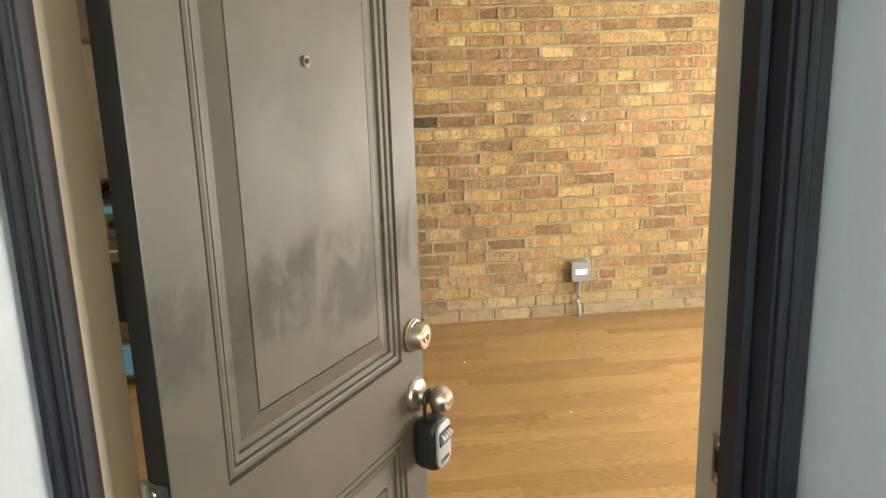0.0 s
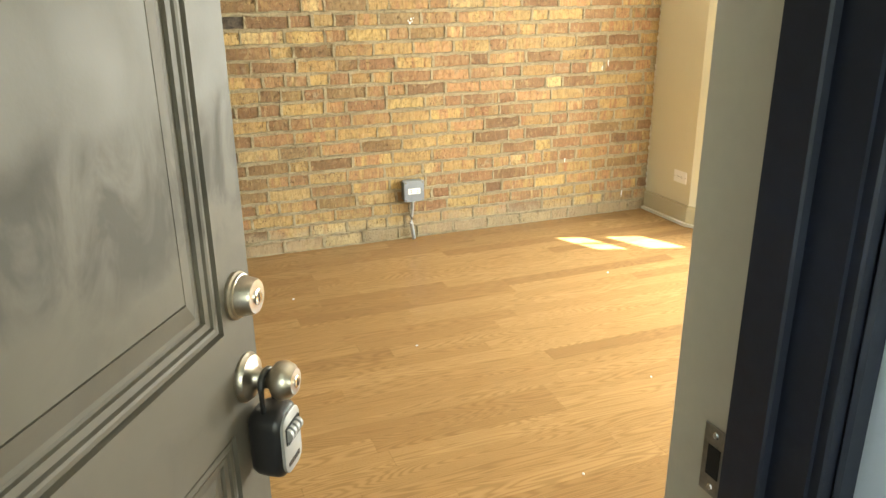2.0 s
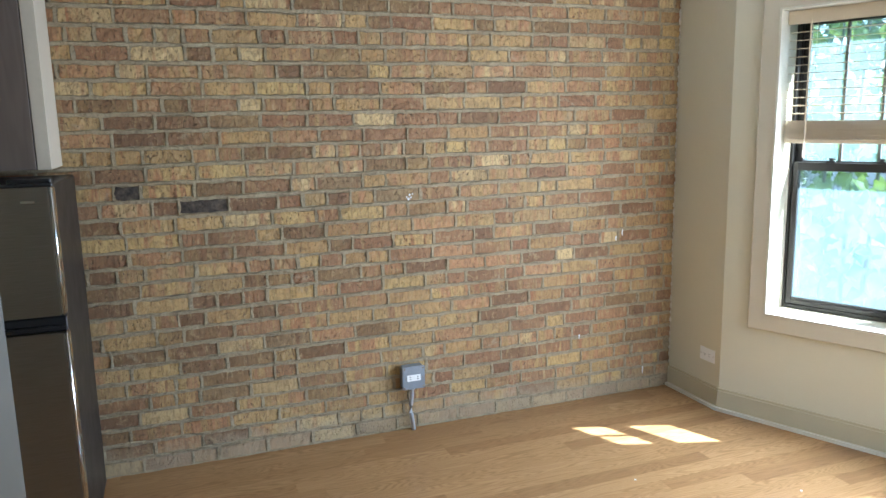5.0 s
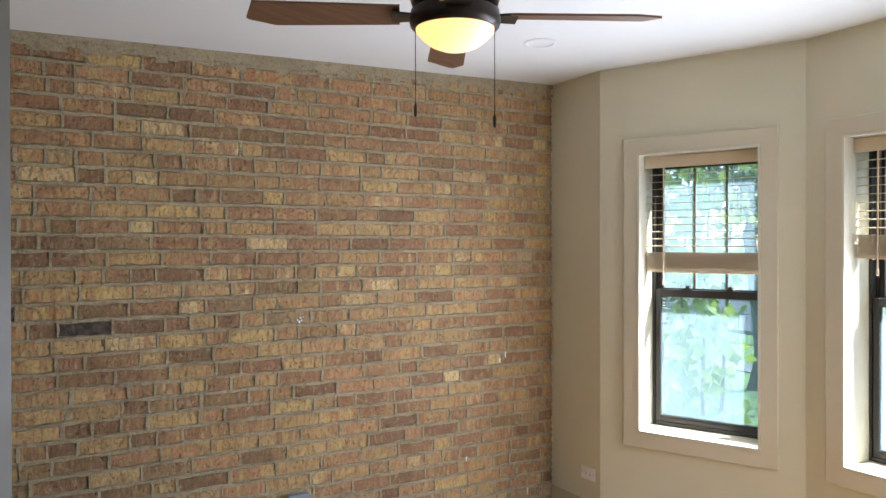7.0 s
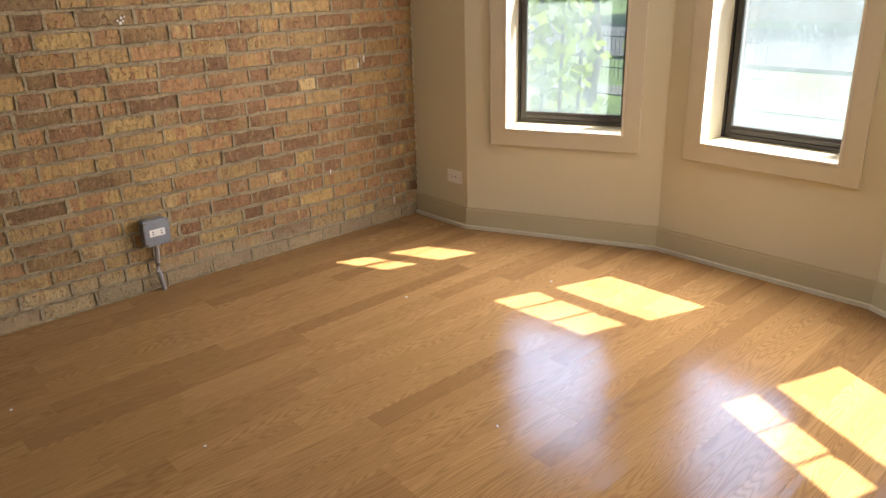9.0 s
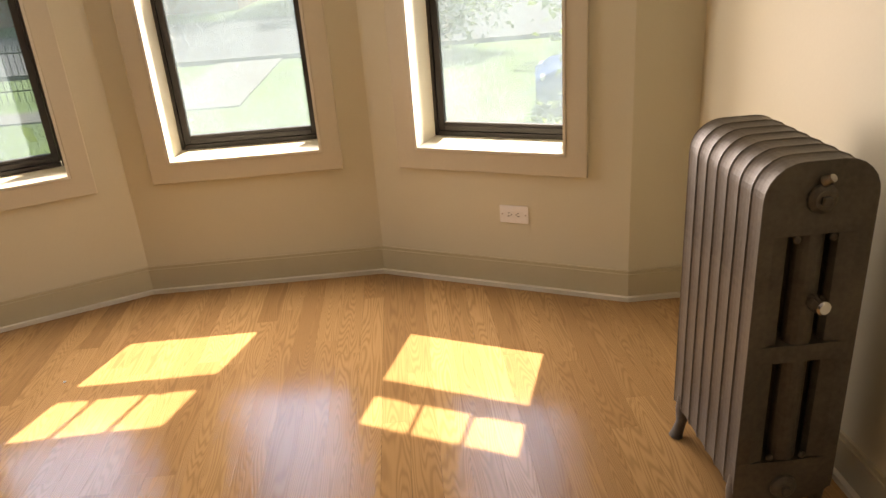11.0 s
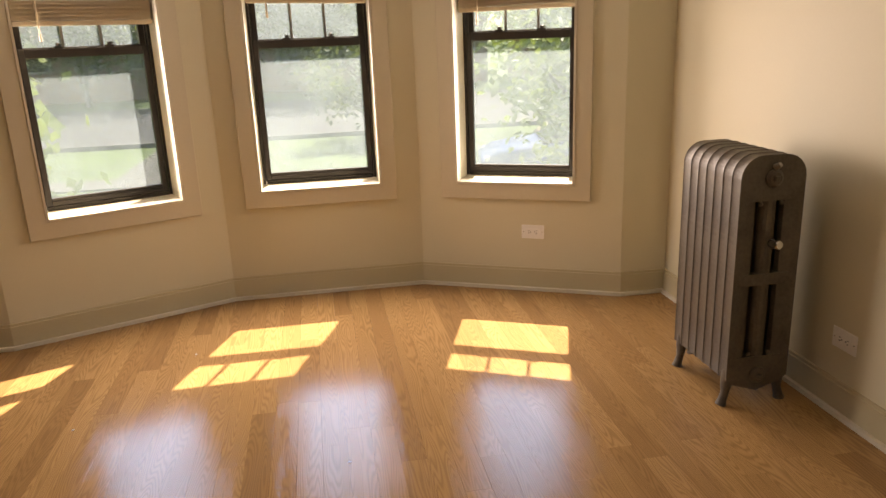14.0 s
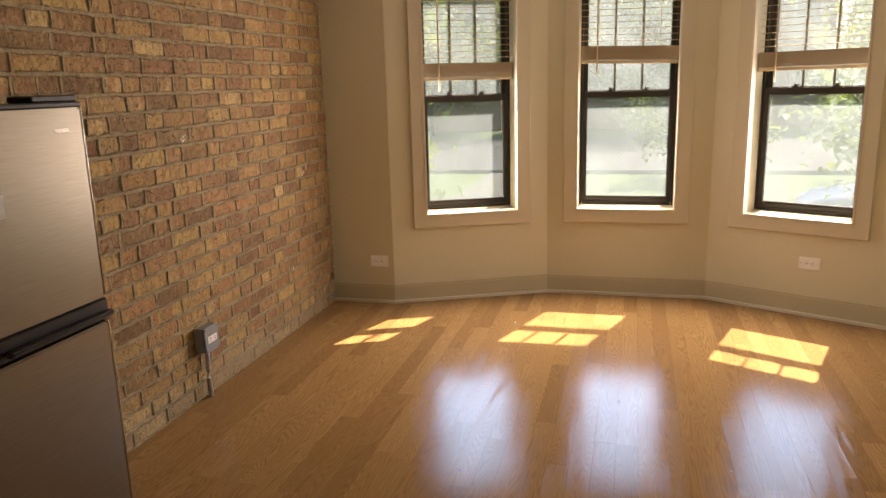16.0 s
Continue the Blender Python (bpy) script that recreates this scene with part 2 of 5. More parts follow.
M_blade = grain_wood("blade_walnut", (0.13, 0.062, 0.032), (0.22, 0.115, 0.062), lines=8, along=1.5, across=14, rough=0.4, per_piece=False)


BRICK_Y = 4.60


def brick_material():
    """Common brick: each brick is fired in upright bands of buff, red and brown, pitted and washed with mortar."""
    n = Nodes("common_brick")
    geo = n.add("NewGeometry")
    rnd = n.math("FRACT", n.math("ADD", n.add("ObjectInfo").outputs["Random"], geo.outputs["Random Per Island"]))
    rnd2 = n.math("FRACT", n.math("MULTIPLY", rnd, 37.7))
    co = n.coords(kind="World")
    off = n.add("CombineXYZ")
    n.link(n.math("MULTIPLY", rnd, 61.0), off.inputs[0])
    add = n.add("VectorMath", operation="ADD")
    n.link(co, add.inputs[0])
    n.link(off.outputs[0], add.inputs[1])
    mp = n.add("Mapping")
    mp.inputs["Scale"].default_value = (30, 6, 4)
    n.link(add.outputs[0], mp.inputs["Vector"])
    band = n.noise(mp.outputs[0], 1.0, 2, 0.5, 0.3)
    big = n.noise(n.coords((1.0, 1.0, 1.6), "World"), 1.3, 3, 0.55, 0.4)
    red = n.ramp(rnd2, [(0.0, (0.300, 0.128, 0.066)), (0.25, (0.380, 0.175, 0.090)), (0.5, (0.440, 0.240, 0.130)), (0.75, (0.310, 0.172, 0.095)), (1.0, (0.245, 0.120, 0.070))])
    buff = n.ramp(rnd, [(0.0, (0.35, 0.215, 0.098)), (0.2, (0.49, 0.345, 0.165)), (0.4, (0.42, 0.270, 0.125)), (0.6, (0.54, 0.390, 0.175)), (0.8, (0.37, 0.250, 0.120)), (1.0, (0.60, 0.46, 0.255))])
    lean = n.math("ADD", n.math("MULTIPLY", n.math("SUBTRACT", rnd2, 0.5), 0.48), n.math("MULTIPLY", n.math("SUBTRACT", big, 0.5), 0.80))
    pick = n.ramp(n.math("ADD", band, lean), [(0.40, (0, 0, 0)), (0.58, (1, 1, 1))])
    c = n.mix(n.math("MULTIPLY", pick, 0.9), buff, red)
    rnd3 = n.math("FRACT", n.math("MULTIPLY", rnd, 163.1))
    # more bricks turn dark brown the nearer they lie to this point
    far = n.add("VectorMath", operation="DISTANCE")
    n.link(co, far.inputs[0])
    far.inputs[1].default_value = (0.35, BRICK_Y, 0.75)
    lower_left = n.math("MAXIMUM", n.math("SUBTRACT", 0.46, n.math("MULTIPLY", far.outputs["Value"], 0.38)), 0.0)
    dark = n.math("ADD", n.math("ADD", rnd3, lower_left), n.math("MULTIPLY", n.math("SUBTRACT", big, 0.5), 0.6))
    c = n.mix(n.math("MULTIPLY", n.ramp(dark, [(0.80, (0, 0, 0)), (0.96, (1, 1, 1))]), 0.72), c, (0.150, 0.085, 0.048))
    patch = n.noise(co, 26, 5, 0.7, 0.8)
    c = n.mix(n.math("MULTIPLY", n.ramp(patch, [(0.50, (0, 0, 0)), (0.62, (1, 1, 1))]), 0.40), c, (0.185, 0.120, 0.068))
    c = n.mix(n.math("MULTIPLY", n.ramp(patch, [(0.36, (1, 1, 1)), (0.44, (0, 0, 0))]), 0.45), c, (0.45, 0.345, 0.20))
    mp3 = n.add("Mapping")
    mp3.inputs["Scale"].default_value = (75, 20, 16)
    n.link(add.outputs[0], mp3.inputs["Vector"])
    streak = n.noise(mp3.outputs[0], 1.0, 4, 0.65)
    c = n.mix(n.math("MULTIPLY", n.ramp(streak, [(0.50, (0, 0, 0)), (0.62, (1, 1, 1))]), 0.45), c, (0.150, 0.095, 0.055))
    c = n.mix(n.math("MULTIPLY", n.ramp(streak, [(0.33, (1, 1, 1)), (0.42, (0, 0, 0))]), 0.40), c, (0.52, 0.41, 0.25))
    fine = n.noise(co, 85, 3, 0.7)
    mid = n.noise(n.coords((60, 60, 22), "World"), 1.0, 4, 0.65)
    pit = n.ramp(n.noise(n.coords((115, 115, 70), "World"), 1.0, 5, 0.75, 0.4), [(0.56, (0, 0, 0)), (0.63, (1, 1, 1))])
    sep = n.add("SeparateXYZ")
    n.link(co, sep.inputs[0])
    low = n.math("ADD", sep.outputs[2], n.math("MULTIPLY", n.noise(co, 9, 3, 0.6), 0.20))
    wash = n.ramp(low, [(0.17, (1, 1, 1)), (0.24, (0, 0, 0))])
    blot = n.ramp(n.noise(co, 6.5, 4, 0.7, 0.6), [(0.62, (0, 0, 0)), (0.70, (1, 1, 1))])
    c = n.mix(n.math("MULTIPLY", n.math("MAXIMUM", wash, blot), 0.55), c, (0.40, 0.345, 0.255))
    c = n.mix(n.math("MULTIPLY", pit, n.math("ADD", n.math("MULTIPLY", n.math("FRACT", n.math("MULTIPLY", rnd, 91.3)), 0.75), 0.12)), c, (0.060, 0.042, 0.030))
    n.put("Base Color", n.mix(1.0, c, (1.05, 0.99, 0.87), "MULTIPLY"))
    n.put("Roughness", 0.82)
    n.bump(n.math("ADD", n.math("MULTIPLY", mid, 0.6), n.math("SUBTRACT", n.math("MULTIPLY", fine, 0.4), n.math("MULTIPLY", pit, 0.5))), 0.9, 0.010)
    return n.m


def mortar_material():
    n = Nodes("lime_mortar")
    co = n.coords(kind="World")
    a, b = n.noise(co, 5, 4), n.noise(co, 90, 4, 0.7)
    c = n.ramp(a, [(0.3, (0.31, 0.248, 0.152)), (0.7, (0.44, 0.358, 0.228))])
    c = n.mix(n.math("MULTIPLY", n.ramp(b, [(0.45, (0, 0, 0)), (0.65, (1, 1, 1))]), 0.5), c, (0.17, 0.135, 0.09))
    grit = n.noise(co, 34, 4, 0.7, 0.5)
    c = n.mix(n.math("MULTIPLY", n.ramp(grit, [(0.52, (0, 0, 0)), (0.62, (1, 1, 1))]), 0.55), c, (0.21, 0.155, 0.09))
    n.put("Base Color", c)
    n.put("Roughness", 0.9)
    n.bump(n.math("ADD", n.math("MULTIPLY", b, 0.6), grit), 1.0, 0.010)
    return n.m


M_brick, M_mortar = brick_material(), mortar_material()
M_burnt = plain("burnt_brick", (0.046, 0.035, 0.026), 0.95, var=1.6, big=45, fine=110, bump=0.8, world_co=True)


def door_material():
    """Taupe door paint with a wide rubbed and smeared patch."""
    n = Nodes("door_paint")
    co = n.coords()
    a = n.noise(co, 2.6, 4, 0.6, 0.4)
    b = n.noise(co, 9, 5, 0.6, 0.8)
    f = n.noise(co, 220, 2)
    c = n.ramp(a, [(0.30, (0.100, 0.088, 0.070)), (0.72, (0.132, 0.116, 0.093))])
    c = n.mix(n.math("MULTIPLY", n.ramp(b, [(0.52, (0, 0, 0)), (0.66, (1, 1, 1))]), 0.22), c, (0.082, 0.076, 0.066))
    sep = n.add("SeparateXYZ")
    n.link(co, sep.inputs[0])
    lift = n.math("ADD", sep.outputs[2], n.math("MULTIPLY", n.noise(co, 7, 3), 0.16))
    up = n.math("MULTIPLY", n.math("SUBTRACT", lift, 1.10), 26.0)
    dn = n.math("MULTIPLY", n.math("SUBTRACT", 1.29, lift), 26.0)
    smear = n.math("MINIMUM", n.math("MAXIMUM", n.math("MINIMUM", up, dn), 0.0), 1.0)
    smear = n.math("MULTIPLY", smear, n.ramp(n.noise(n.coords((9, 9, 5)), 1.6, 4, 0.6, 0.9), [(0.40, (0, 0, 0)), (0.58, (1, 1, 1))]))
    c = n.mix(n.math("MULTIPLY", smear, 0.55), c, (0.056, 0.054, 0.049))
    n.put("Base Color", c)
    n.put("Roughness", n.math("ADD", n.math("MULTIPLY", smear, 0.18), n.math("ADD", n.math("MULTIPLY", b, 0.26), 0.38)))
    n.put("Specular IOR Level", 0.17)
    n.bump(f, 0.05, 0.002)
    return n.m


M_door = door_material()


def steel_material():
    n = Nodes("stainless_front")
    co = n.coords((3, 3, 160))
    s = n.noise(co, 4, 3)
    n.put("Base Color", n.ramp(s, [(0.3, (0.25, 0.225, 0.185)), (0.7, (0.32, 0.29, 0.245))]))
    n.put("Metallic", 0.95)
    n.put("Roughness", n.math("ADD", n.math("MULTIPLY", s, 0.12), 0.26))
    return n.m


M_steel = steel_material()


def glass_material():
    """A dusty pane with rain streaks."""
    n = Nodes("dusty_glass")
    n.t.nodes.remove(n.bsdf)
    co = n.coords()
    streak = n.noise(n.coords((150, 150, 55)), 1.0, 5, 0.75, 0.6)
    spots = n.noise(co, 210, 3, 0.75)
    film = n.noise(co, 3.2, 3)
    f = n.math("MULTIPLY", n.ramp(streak, [(0.45, (0, 0, 0)), (0.7, (1, 1, 1))]), n.ramp(spots, [(0.35, (0, 0, 0)), (0.65, (1, 1, 1))]))
    f = n.math("ADD", n.math("MULTIPLY", f, 0.62), n.math("MULTIPLY", film, 0.52))
    tr = n.add("BsdfTransparent")
    tr.inputs[0].default_value = (0.83, 0.90, 0.96, 1)
    dust = n.add("BsdfTranslucent")
    dust.inputs[0].default_value = (0.235, 0.305, 0.345, 1)
    m1 = n.add("MixShader")
    n.link(f, m1.inputs[0])
    n.link(tr.outputs[0], m1.inputs[1])
    n.link(dust.outputs[0], m1.inputs[2])
    gl = n.add("BsdfGlossy")
    gl.inputs["Roughness"].default_value = 0.03
    fr = n.add("Fresnel")
    fr.inputs[0].default_value = 1.45
    m2 = n.add("MixShader")
    n.link(fr.outputs[0], m2.inputs[0])
    n.link(m1.outputs[0], m2.inputs[1])
    n.link(gl.outputs[0], m2.inputs[2])
    n.link(m2.outputs[0], n.out.inputs[0])
    return n.m


M_glass = glass_material()


def leaf_material(name, a, b):
    n = Nodes(name)
    geo = n.add("NewGeometry")
    c = n.ramp(geo.outputs["Random Per Island"], [(0, a), (1, b)])
    n.put("Base Color", c)
    n.put("Roughness", 0.5)
    tl = n.add("BsdfTranslucent")
    n.link(n.mix(0.5, c, (0.30, 0.36, 0.05)), tl.inputs[0])
    ms = n.add("MixShader")
    ms.inputs[0].default_value = 0.45
    n.link(n.bsdf.outputs[0], ms.inputs[1])
    n.link(tl.outputs[0], ms.inputs[2])
    n.link(ms.outputs[0], n.out.inputs[0])
    return n.m


M_leaf = leaf_material("tree_leaves", (0.035, 0.075, 0.018), (0.10, 0.16, 0.035))
M_leaf2 = leaf_material("vine_leaves", (0.12, 0.20, 0.03), (0.26, 0.34, 0.06))
M_bark = plain("bark", (0.10, 0.08, 0.062), 0.9, var=0.35, big=6, fine=40, bump=0.8)
M_grass = plain("lawn", (0.085, 0.145, 0.035), 0.9, var=0.3, big=0.5, fine=14, bump=0.6, world_co=True)
M_walk = plain("concrete", (0.13, 0.125, 0.11), 0.85, var=0.12, big=0.8, fine=20, bump=0.3, world_co=True)
M_road = plain("asphalt", (0.055, 0.055, 0.057), 0.85, var=0.2, big=0.5, fine=30, bump=0.4, world_co=True)
M_iron = plain("fence_iron", (0.012, 0.012, 0.012), 0.5, var=0.2, bump=0.1)
M_carpaint = plain("car_blue", (0.020, 0.075, 0.22), 0.3, var=0.05, bump=0.0)
M_tyre = plain("tyre_rubber", (0.015, 0.015, 0.015), 0.8, var=0.2, bump=0.2)
M_carglass = plain("car_glass", (0.02, 0.025, 0.03), 0.08, var=0.1, bump=0.0)
M_facade = plain("facade_brick", (0.30, 0.16, 0.11), 0.85, var=0.2, big=1, fine=14, bump=0.3, world_co=True)
M_stone = plain("limestone_trim", (0.45, 0.42, 0.37), 0.8, var=0.12, big=2, fine=20, bump=0.2, world_co=True)
M_roofing = plain("roofing", (0.07, 0.065, 0.06), 0.9, var=0.2, big=2, fine=20, bump=0.3, world_co=True)


def tile_material():
    n = Nodes("backsplash_tile")
    co = n.coords(kind="World")
    a = n.noise(co, 4, 3)
    n.put("Base Color", n.ramp(a, [(0.3, (0.55, 0.48, 0.38)), (0.7, (0.66, 0.60, 0.50))]))
    n.put("Roughness", 0.25)
    return n.m


M_tile = tile_material()

# ---- plan ----
CEIL = 2.48
SOUTH_Y = 1.09
DOORWALL_IN, DOORWALL_OUT = 1.305, 1.165
WEST_X = -4.6
BAY = [(2.906, 4.72), (2.906, 4.190), (3.313, 3.256), (3.313, 2.255), (2.846, 1.325), (2.846, 1.00)]
T = 0.32


def ceil_at(x):
    """The old ceiling has settled towards the kitchen."""
    return CEIL - 0.025 * (2.9 - x) if x < 2.9 else CEIL


def outer(pts, t):
    """The line pts set off to its left by t, mitred."""
    res = []
    for i, p in enumerate(pts):
        p = Vector(p)
        ds = [(Vector(pts[j + 1]) - Vector(pts[j])).normalized() for j in (i - 1, i) if 0 <= j < len(pts) - 1]
        ns = [Vector((-d.y, d.x)) for d in ds]
        if len(ns) == 1:
            res.append(p + ns[0] * t)
        else:
            h = (ns[0] + ns[1]).normalized()
            res.append(p + h * (t / h.dot(ns[0])))
    return res


OUT = outer(BAY, T)
W_Z0, W_Z1 = 0.556, 2.012
WIN_U = {1: (0.219, 0.824), 2: (0.183, 0.799), 3: (0.203, 0.808)}


def bay_wall(name, i, hole=None):
    p, q, po, qo = Vector(BAY[i]), Vector(BAY[i + 1]), OUT[i], OUT[i + 1]
    d = (q - p).normalized()
    nrm = Vector((-d.y, d.x))
    bm = B()
    if hole is None:
        prism(bm, [p, q, qo, po], -0.3, CEIL + 0.25)
    else:
        a, b = p + d * hole[0], p + d * hole[1]
        inner, rear = (p, a, b, q), (po, a + nrm * T, b + nrm * T, qo)
        zs = (-0.3, W_Z0, W_Z1, CEIL + 0.25)
        grid = [[[bm.verts.new((c.x, c.y, z)) for z in zs] for c in line] for line in (inner, rear)]
        f, r = grid
        for u in range(3):
            for v in range(3):
                if (u, v) != (1, 1):
                    bm.faces.new((f[u][v], f[u + 1][v], f[u + 1][v + 1], f[u][v + 1]))
                    bm.faces.new((r[u][v], r[u][v + 1], r[u + 1][v + 1], r[u + 1][v]))
        for u in range(3):
            bm.faces.new((f[u][0], r[u][0], r[u + 1][0], f[u + 1][0]))
            bm.faces.new((f[u][3], f[u + 1][3], r[u + 1][3], r[u][3]))
            bm.faces.new((f[0][u], f[0][u + 1], r[0][u + 1], r[0][u]))
            bm.faces.new((f[3][u], r[3][u], r[3][u + 1], f[3][u + 1]))
        rim = ((1, 1), (2, 1), (2, 2), (1, 2))
        for k in range(4):
            (u0, v0), (u1, v1) = rim[k], rim[(k + 1) % 4]
            bm.faces.new((f[u0][v0], r[u0][v0], r[u1][v1], f[u1][v1]))
        bmesh.ops.recalc_face_normals(bm, faces=bm.faces)
    return solid(name, bm, M_wall, "smooth cream painted plaster wall of the bay", "wall", "structure")


bay_wall("wall_bay_1", 0)
bay_wall("wall_bay_2", 1, WIN_U[1])
bay_wall("wall_bay_3", 2, WIN_U[2])
bay_wall("wall_bay_4", 3, WIN_U[3])
bay_wall("wall_bay_5", 4)

# south wall behind the radiator, the jog and the door wall
JOG = 0.95
HX0, HX1, HY = -0.240, 0.558, -1.5
DX0, DX1, DZ = -0.210, 0.515, 2.04
bm = B()
bx(bm, JOG, 2.86, SOUTH_Y - 0.3, SOUTH_Y, -0.3, CEIL + 0.25)
solid("wall_south", bm, M_wall, "smooth cream painted plaster wall behind the radiator", "wall", "structure")
bm = B()
bx(bm, WEST_X, DX0 - 0.02, DOORWALL_OUT, DOORWALL_IN, -0.3, CEIL + 0.25)
bx(bm, DX1 + 0.02, HX1 + 0.15, DOORWALL_OUT, DOORWALL_IN, -0.3, CEIL + 0.25)
bx(bm, HX1 + 0.15, JOG, SOUTH_Y - 0.3, DOORWALL_IN, -0.3, CEIL + 0.25)
bx(bm, DX0 - 0.02, DX1 + 0.02, DOORWALL_OUT, DOORWALL_IN, DZ + 0.02, CEIL + 0.25)
solid("wall_entry", bm, M_wall, "cream painted wall with the entry doorway", "wall", "structure")
bm = B()
bx(bm, WEST_X - 0.2, WEST_X, DOORWALL_OUT, BRICK_Y + 0.3, -0.3, CEIL + 0.25)
solid("wall_west", bm, M_wall, "plain cream painted wall", "wall", "structure")
bm = B()
prism(bm, [(WEST_X, DOORWALL_OUT), (JOG, DOORWALL_OUT), (JOG, SOUTH_Y), BAY[5], BAY[4], BAY[3], BAY[2], BAY[1], BAY[0], (WEST_X, 4.72)], CEIL, CEIL + 0.2)
for v in bm.verts:
    if v.co.z < CEIL + 0.1:
        v.co.z = ceil_at(v.co.x)
solid("ceiling", bm, M_ceil, "flat white painted ceiling", "ceiling", "structure")
bm = B()
prism(bm, [(WEST_X - 0.2, 0.7), (2.9, 0.7), OUT[4], OUT[3], OUT[2], OUT[1], (3.22, 5.0), (WEST_X - 0.2, 5.0)], CEIL + 0.25, CEIL + 0.45)
solid("roof_slab", bm, M_ceil, "slab closing the room above", "roof", "structure")

# hall outside the door
bm = B()
bx(bm, HX1, HX1 + 0.15, HY, SOUTH_Y - 0.3, 0, 2.7)
bx(bm, HX1, HX1 + 0.15, SOUTH_Y - 0.3, DOORWALL_OUT, 0, 2.7)
solid("wall_hall_1", bm, M_hall, "pale blue-grey painted hall wall", "wall", "structure")
bm = B()
bx(bm, HX0 - 0.15, HX0, HY, DOORWALL_OUT, 0, 2.7)
solid("wall_hall_2", bm, M_hall, "pale blue-grey painted hall wall", "wall", "structure")
bm = B()
bx(bm, HX0 - 0.15, HX1 + 0.15, HY - 0.15, HY, 0, 0.9)
bx(bm, HX0 - 0.15, HX1 + 0.15, HY - 0.15, HY, 2.3, 2.7)
bx(bm, HX0 - 0.15, HX0 + 0.05, HY - 0.15, HY, 0.9, 2.3)
bx(bm, HX1 - 0.05, HX1 + 0.15, HY - 0.15, HY, 0.9, 2.3)
solid("wall_hall_3", bm, M_hall, "pale blue-grey painted hall wall with a window opening", "wall", "structure")
bm = B()
bx(bm, HX0 - 0.15, HX1 + 0.15, HY - 0.15, DOORWALL_OUT, 2.7, 2.85)
solid("ceiling_hall", bm, M_ceil, "white painted hall ceiling", "ceiling", "structure")
bm = B()
bx(bm, HX0 - 0.15, HX1 + 0.15, HY - 0.15, DOORWALL_IN, -0.3, -0.002)
solid("floor_hall", bm, M_rail, "dark worn hall floor", "floor", "structure")
lamp = new("hall_window_light", bpy.data.lights.new("hall_window_light", "AREA"))
lamp.data.shape, lamp.data.size, lamp.data.size_y = "RECTANGLE", 0.68, 1.38
lamp.data.energy, lamp.data.color = 2.7, (0.85, 0.94, 1.0)
lamp.matrix_world = look((0.17, HY - 0.05, 1.6), (0.17, 3, 1.6))

# cap of the hall wainscot, worn brown
bm = B()
bx(bm, HX1 - 0.030, HX1, HY, 1.135, 0.80, 0.912, 0.006)
bx(bm, HX1 - 0.045, HX1 - 0.002, HY, 1.135, 0.909, 0.932, 0.006)
bx(bm, HX1 - 0.012, HX1, HY, 1.135, 0.0, 0.80)
solid("wainscot", bm, M_rail, "worn dark brown wainscot with a chipped cap", "wainscot", "structure")

# ---- baseboard and shoe moulding ----
def run_of(name, pts, height, thick, shoe):
    """Baseboard with a cap bead and a shoe moulding along a wall line (room on the right of it)."""
    inn = outer(pts, -thick)
    cap = outer(pts, -thick * 0.6)
    sh = outer(pts, -thick - 0.016)
    root = thing(name, Matrix(), "greige painted baseboard with a pale shoe moulding", "baseboard", kind="structure")
    bm, b2 = B(), B()
    for i in range(len(pts) - 1):
        prism(bm, [pts[i], pts[i + 1], inn[i + 1], inn[i]], 0.0, height - 0.012)
        prism(bm, [pts[i], pts[i + 1], cap[i + 1], cap[i]], height - 0.012, height)
        if shoe:
            prism(b2, [inn[i], inn[i + 1], sh[i + 1], sh[i]], 0.0, 0.017)
    part("board", bm, M_base, root)
    part("shoe_moulding", b2, M_shoe, root, "pale shoe moulding")
    return root


run_of("baseboard", [(2.906, 4.60)] + BAY[1:5] + [(2.846, SOUTH_Y), (JOG, SOUTH_Y)], 0.118, 0.014, True)


# ---- windows ----
def place_on(i, u, z=0.0):
    """Pose on bay wall i, u along it: x along the wall, y outward."""
    p, q = Vector(BAY[i]), Vector(BAY[i + 1])
    d = (q - p).normalized()
    c = p + d * u
    nrm = Vector((-d.y, d.x))
    return Matrix(((d.x, nrm.x, 0, c.x), (d.y, nrm.y, 0, c.y), (0, 0, 1, z), (0, 0, 0, 1)))


SASH_Y = 0.165


def casing_ring(bm, x0, x1, z0, z1, c, t):
    """A flat casing round an opening, mitred, with eased edges."""
    e = 0.0025
    loops = []
    for ins, y in ((0, 0.0), (0, -t + e), (e, -t), (c - e, -t), (c, -t + e), (c, 0.0)):
        loops.append([bm.verts.new(v) for v in ((x0 + ins, y, z0 + ins), (x1 - ins, y, z0 + ins), (x1 - ins, y, z1 - ins), (x0 + ins, y, z1 - ins))])
    for a, b in zip(loops, loops[1:]):
        for k in range(4):
            bm.faces.new((a[k], a[(k + 1) % 4], b[(k + 1) % 4], b[k]))


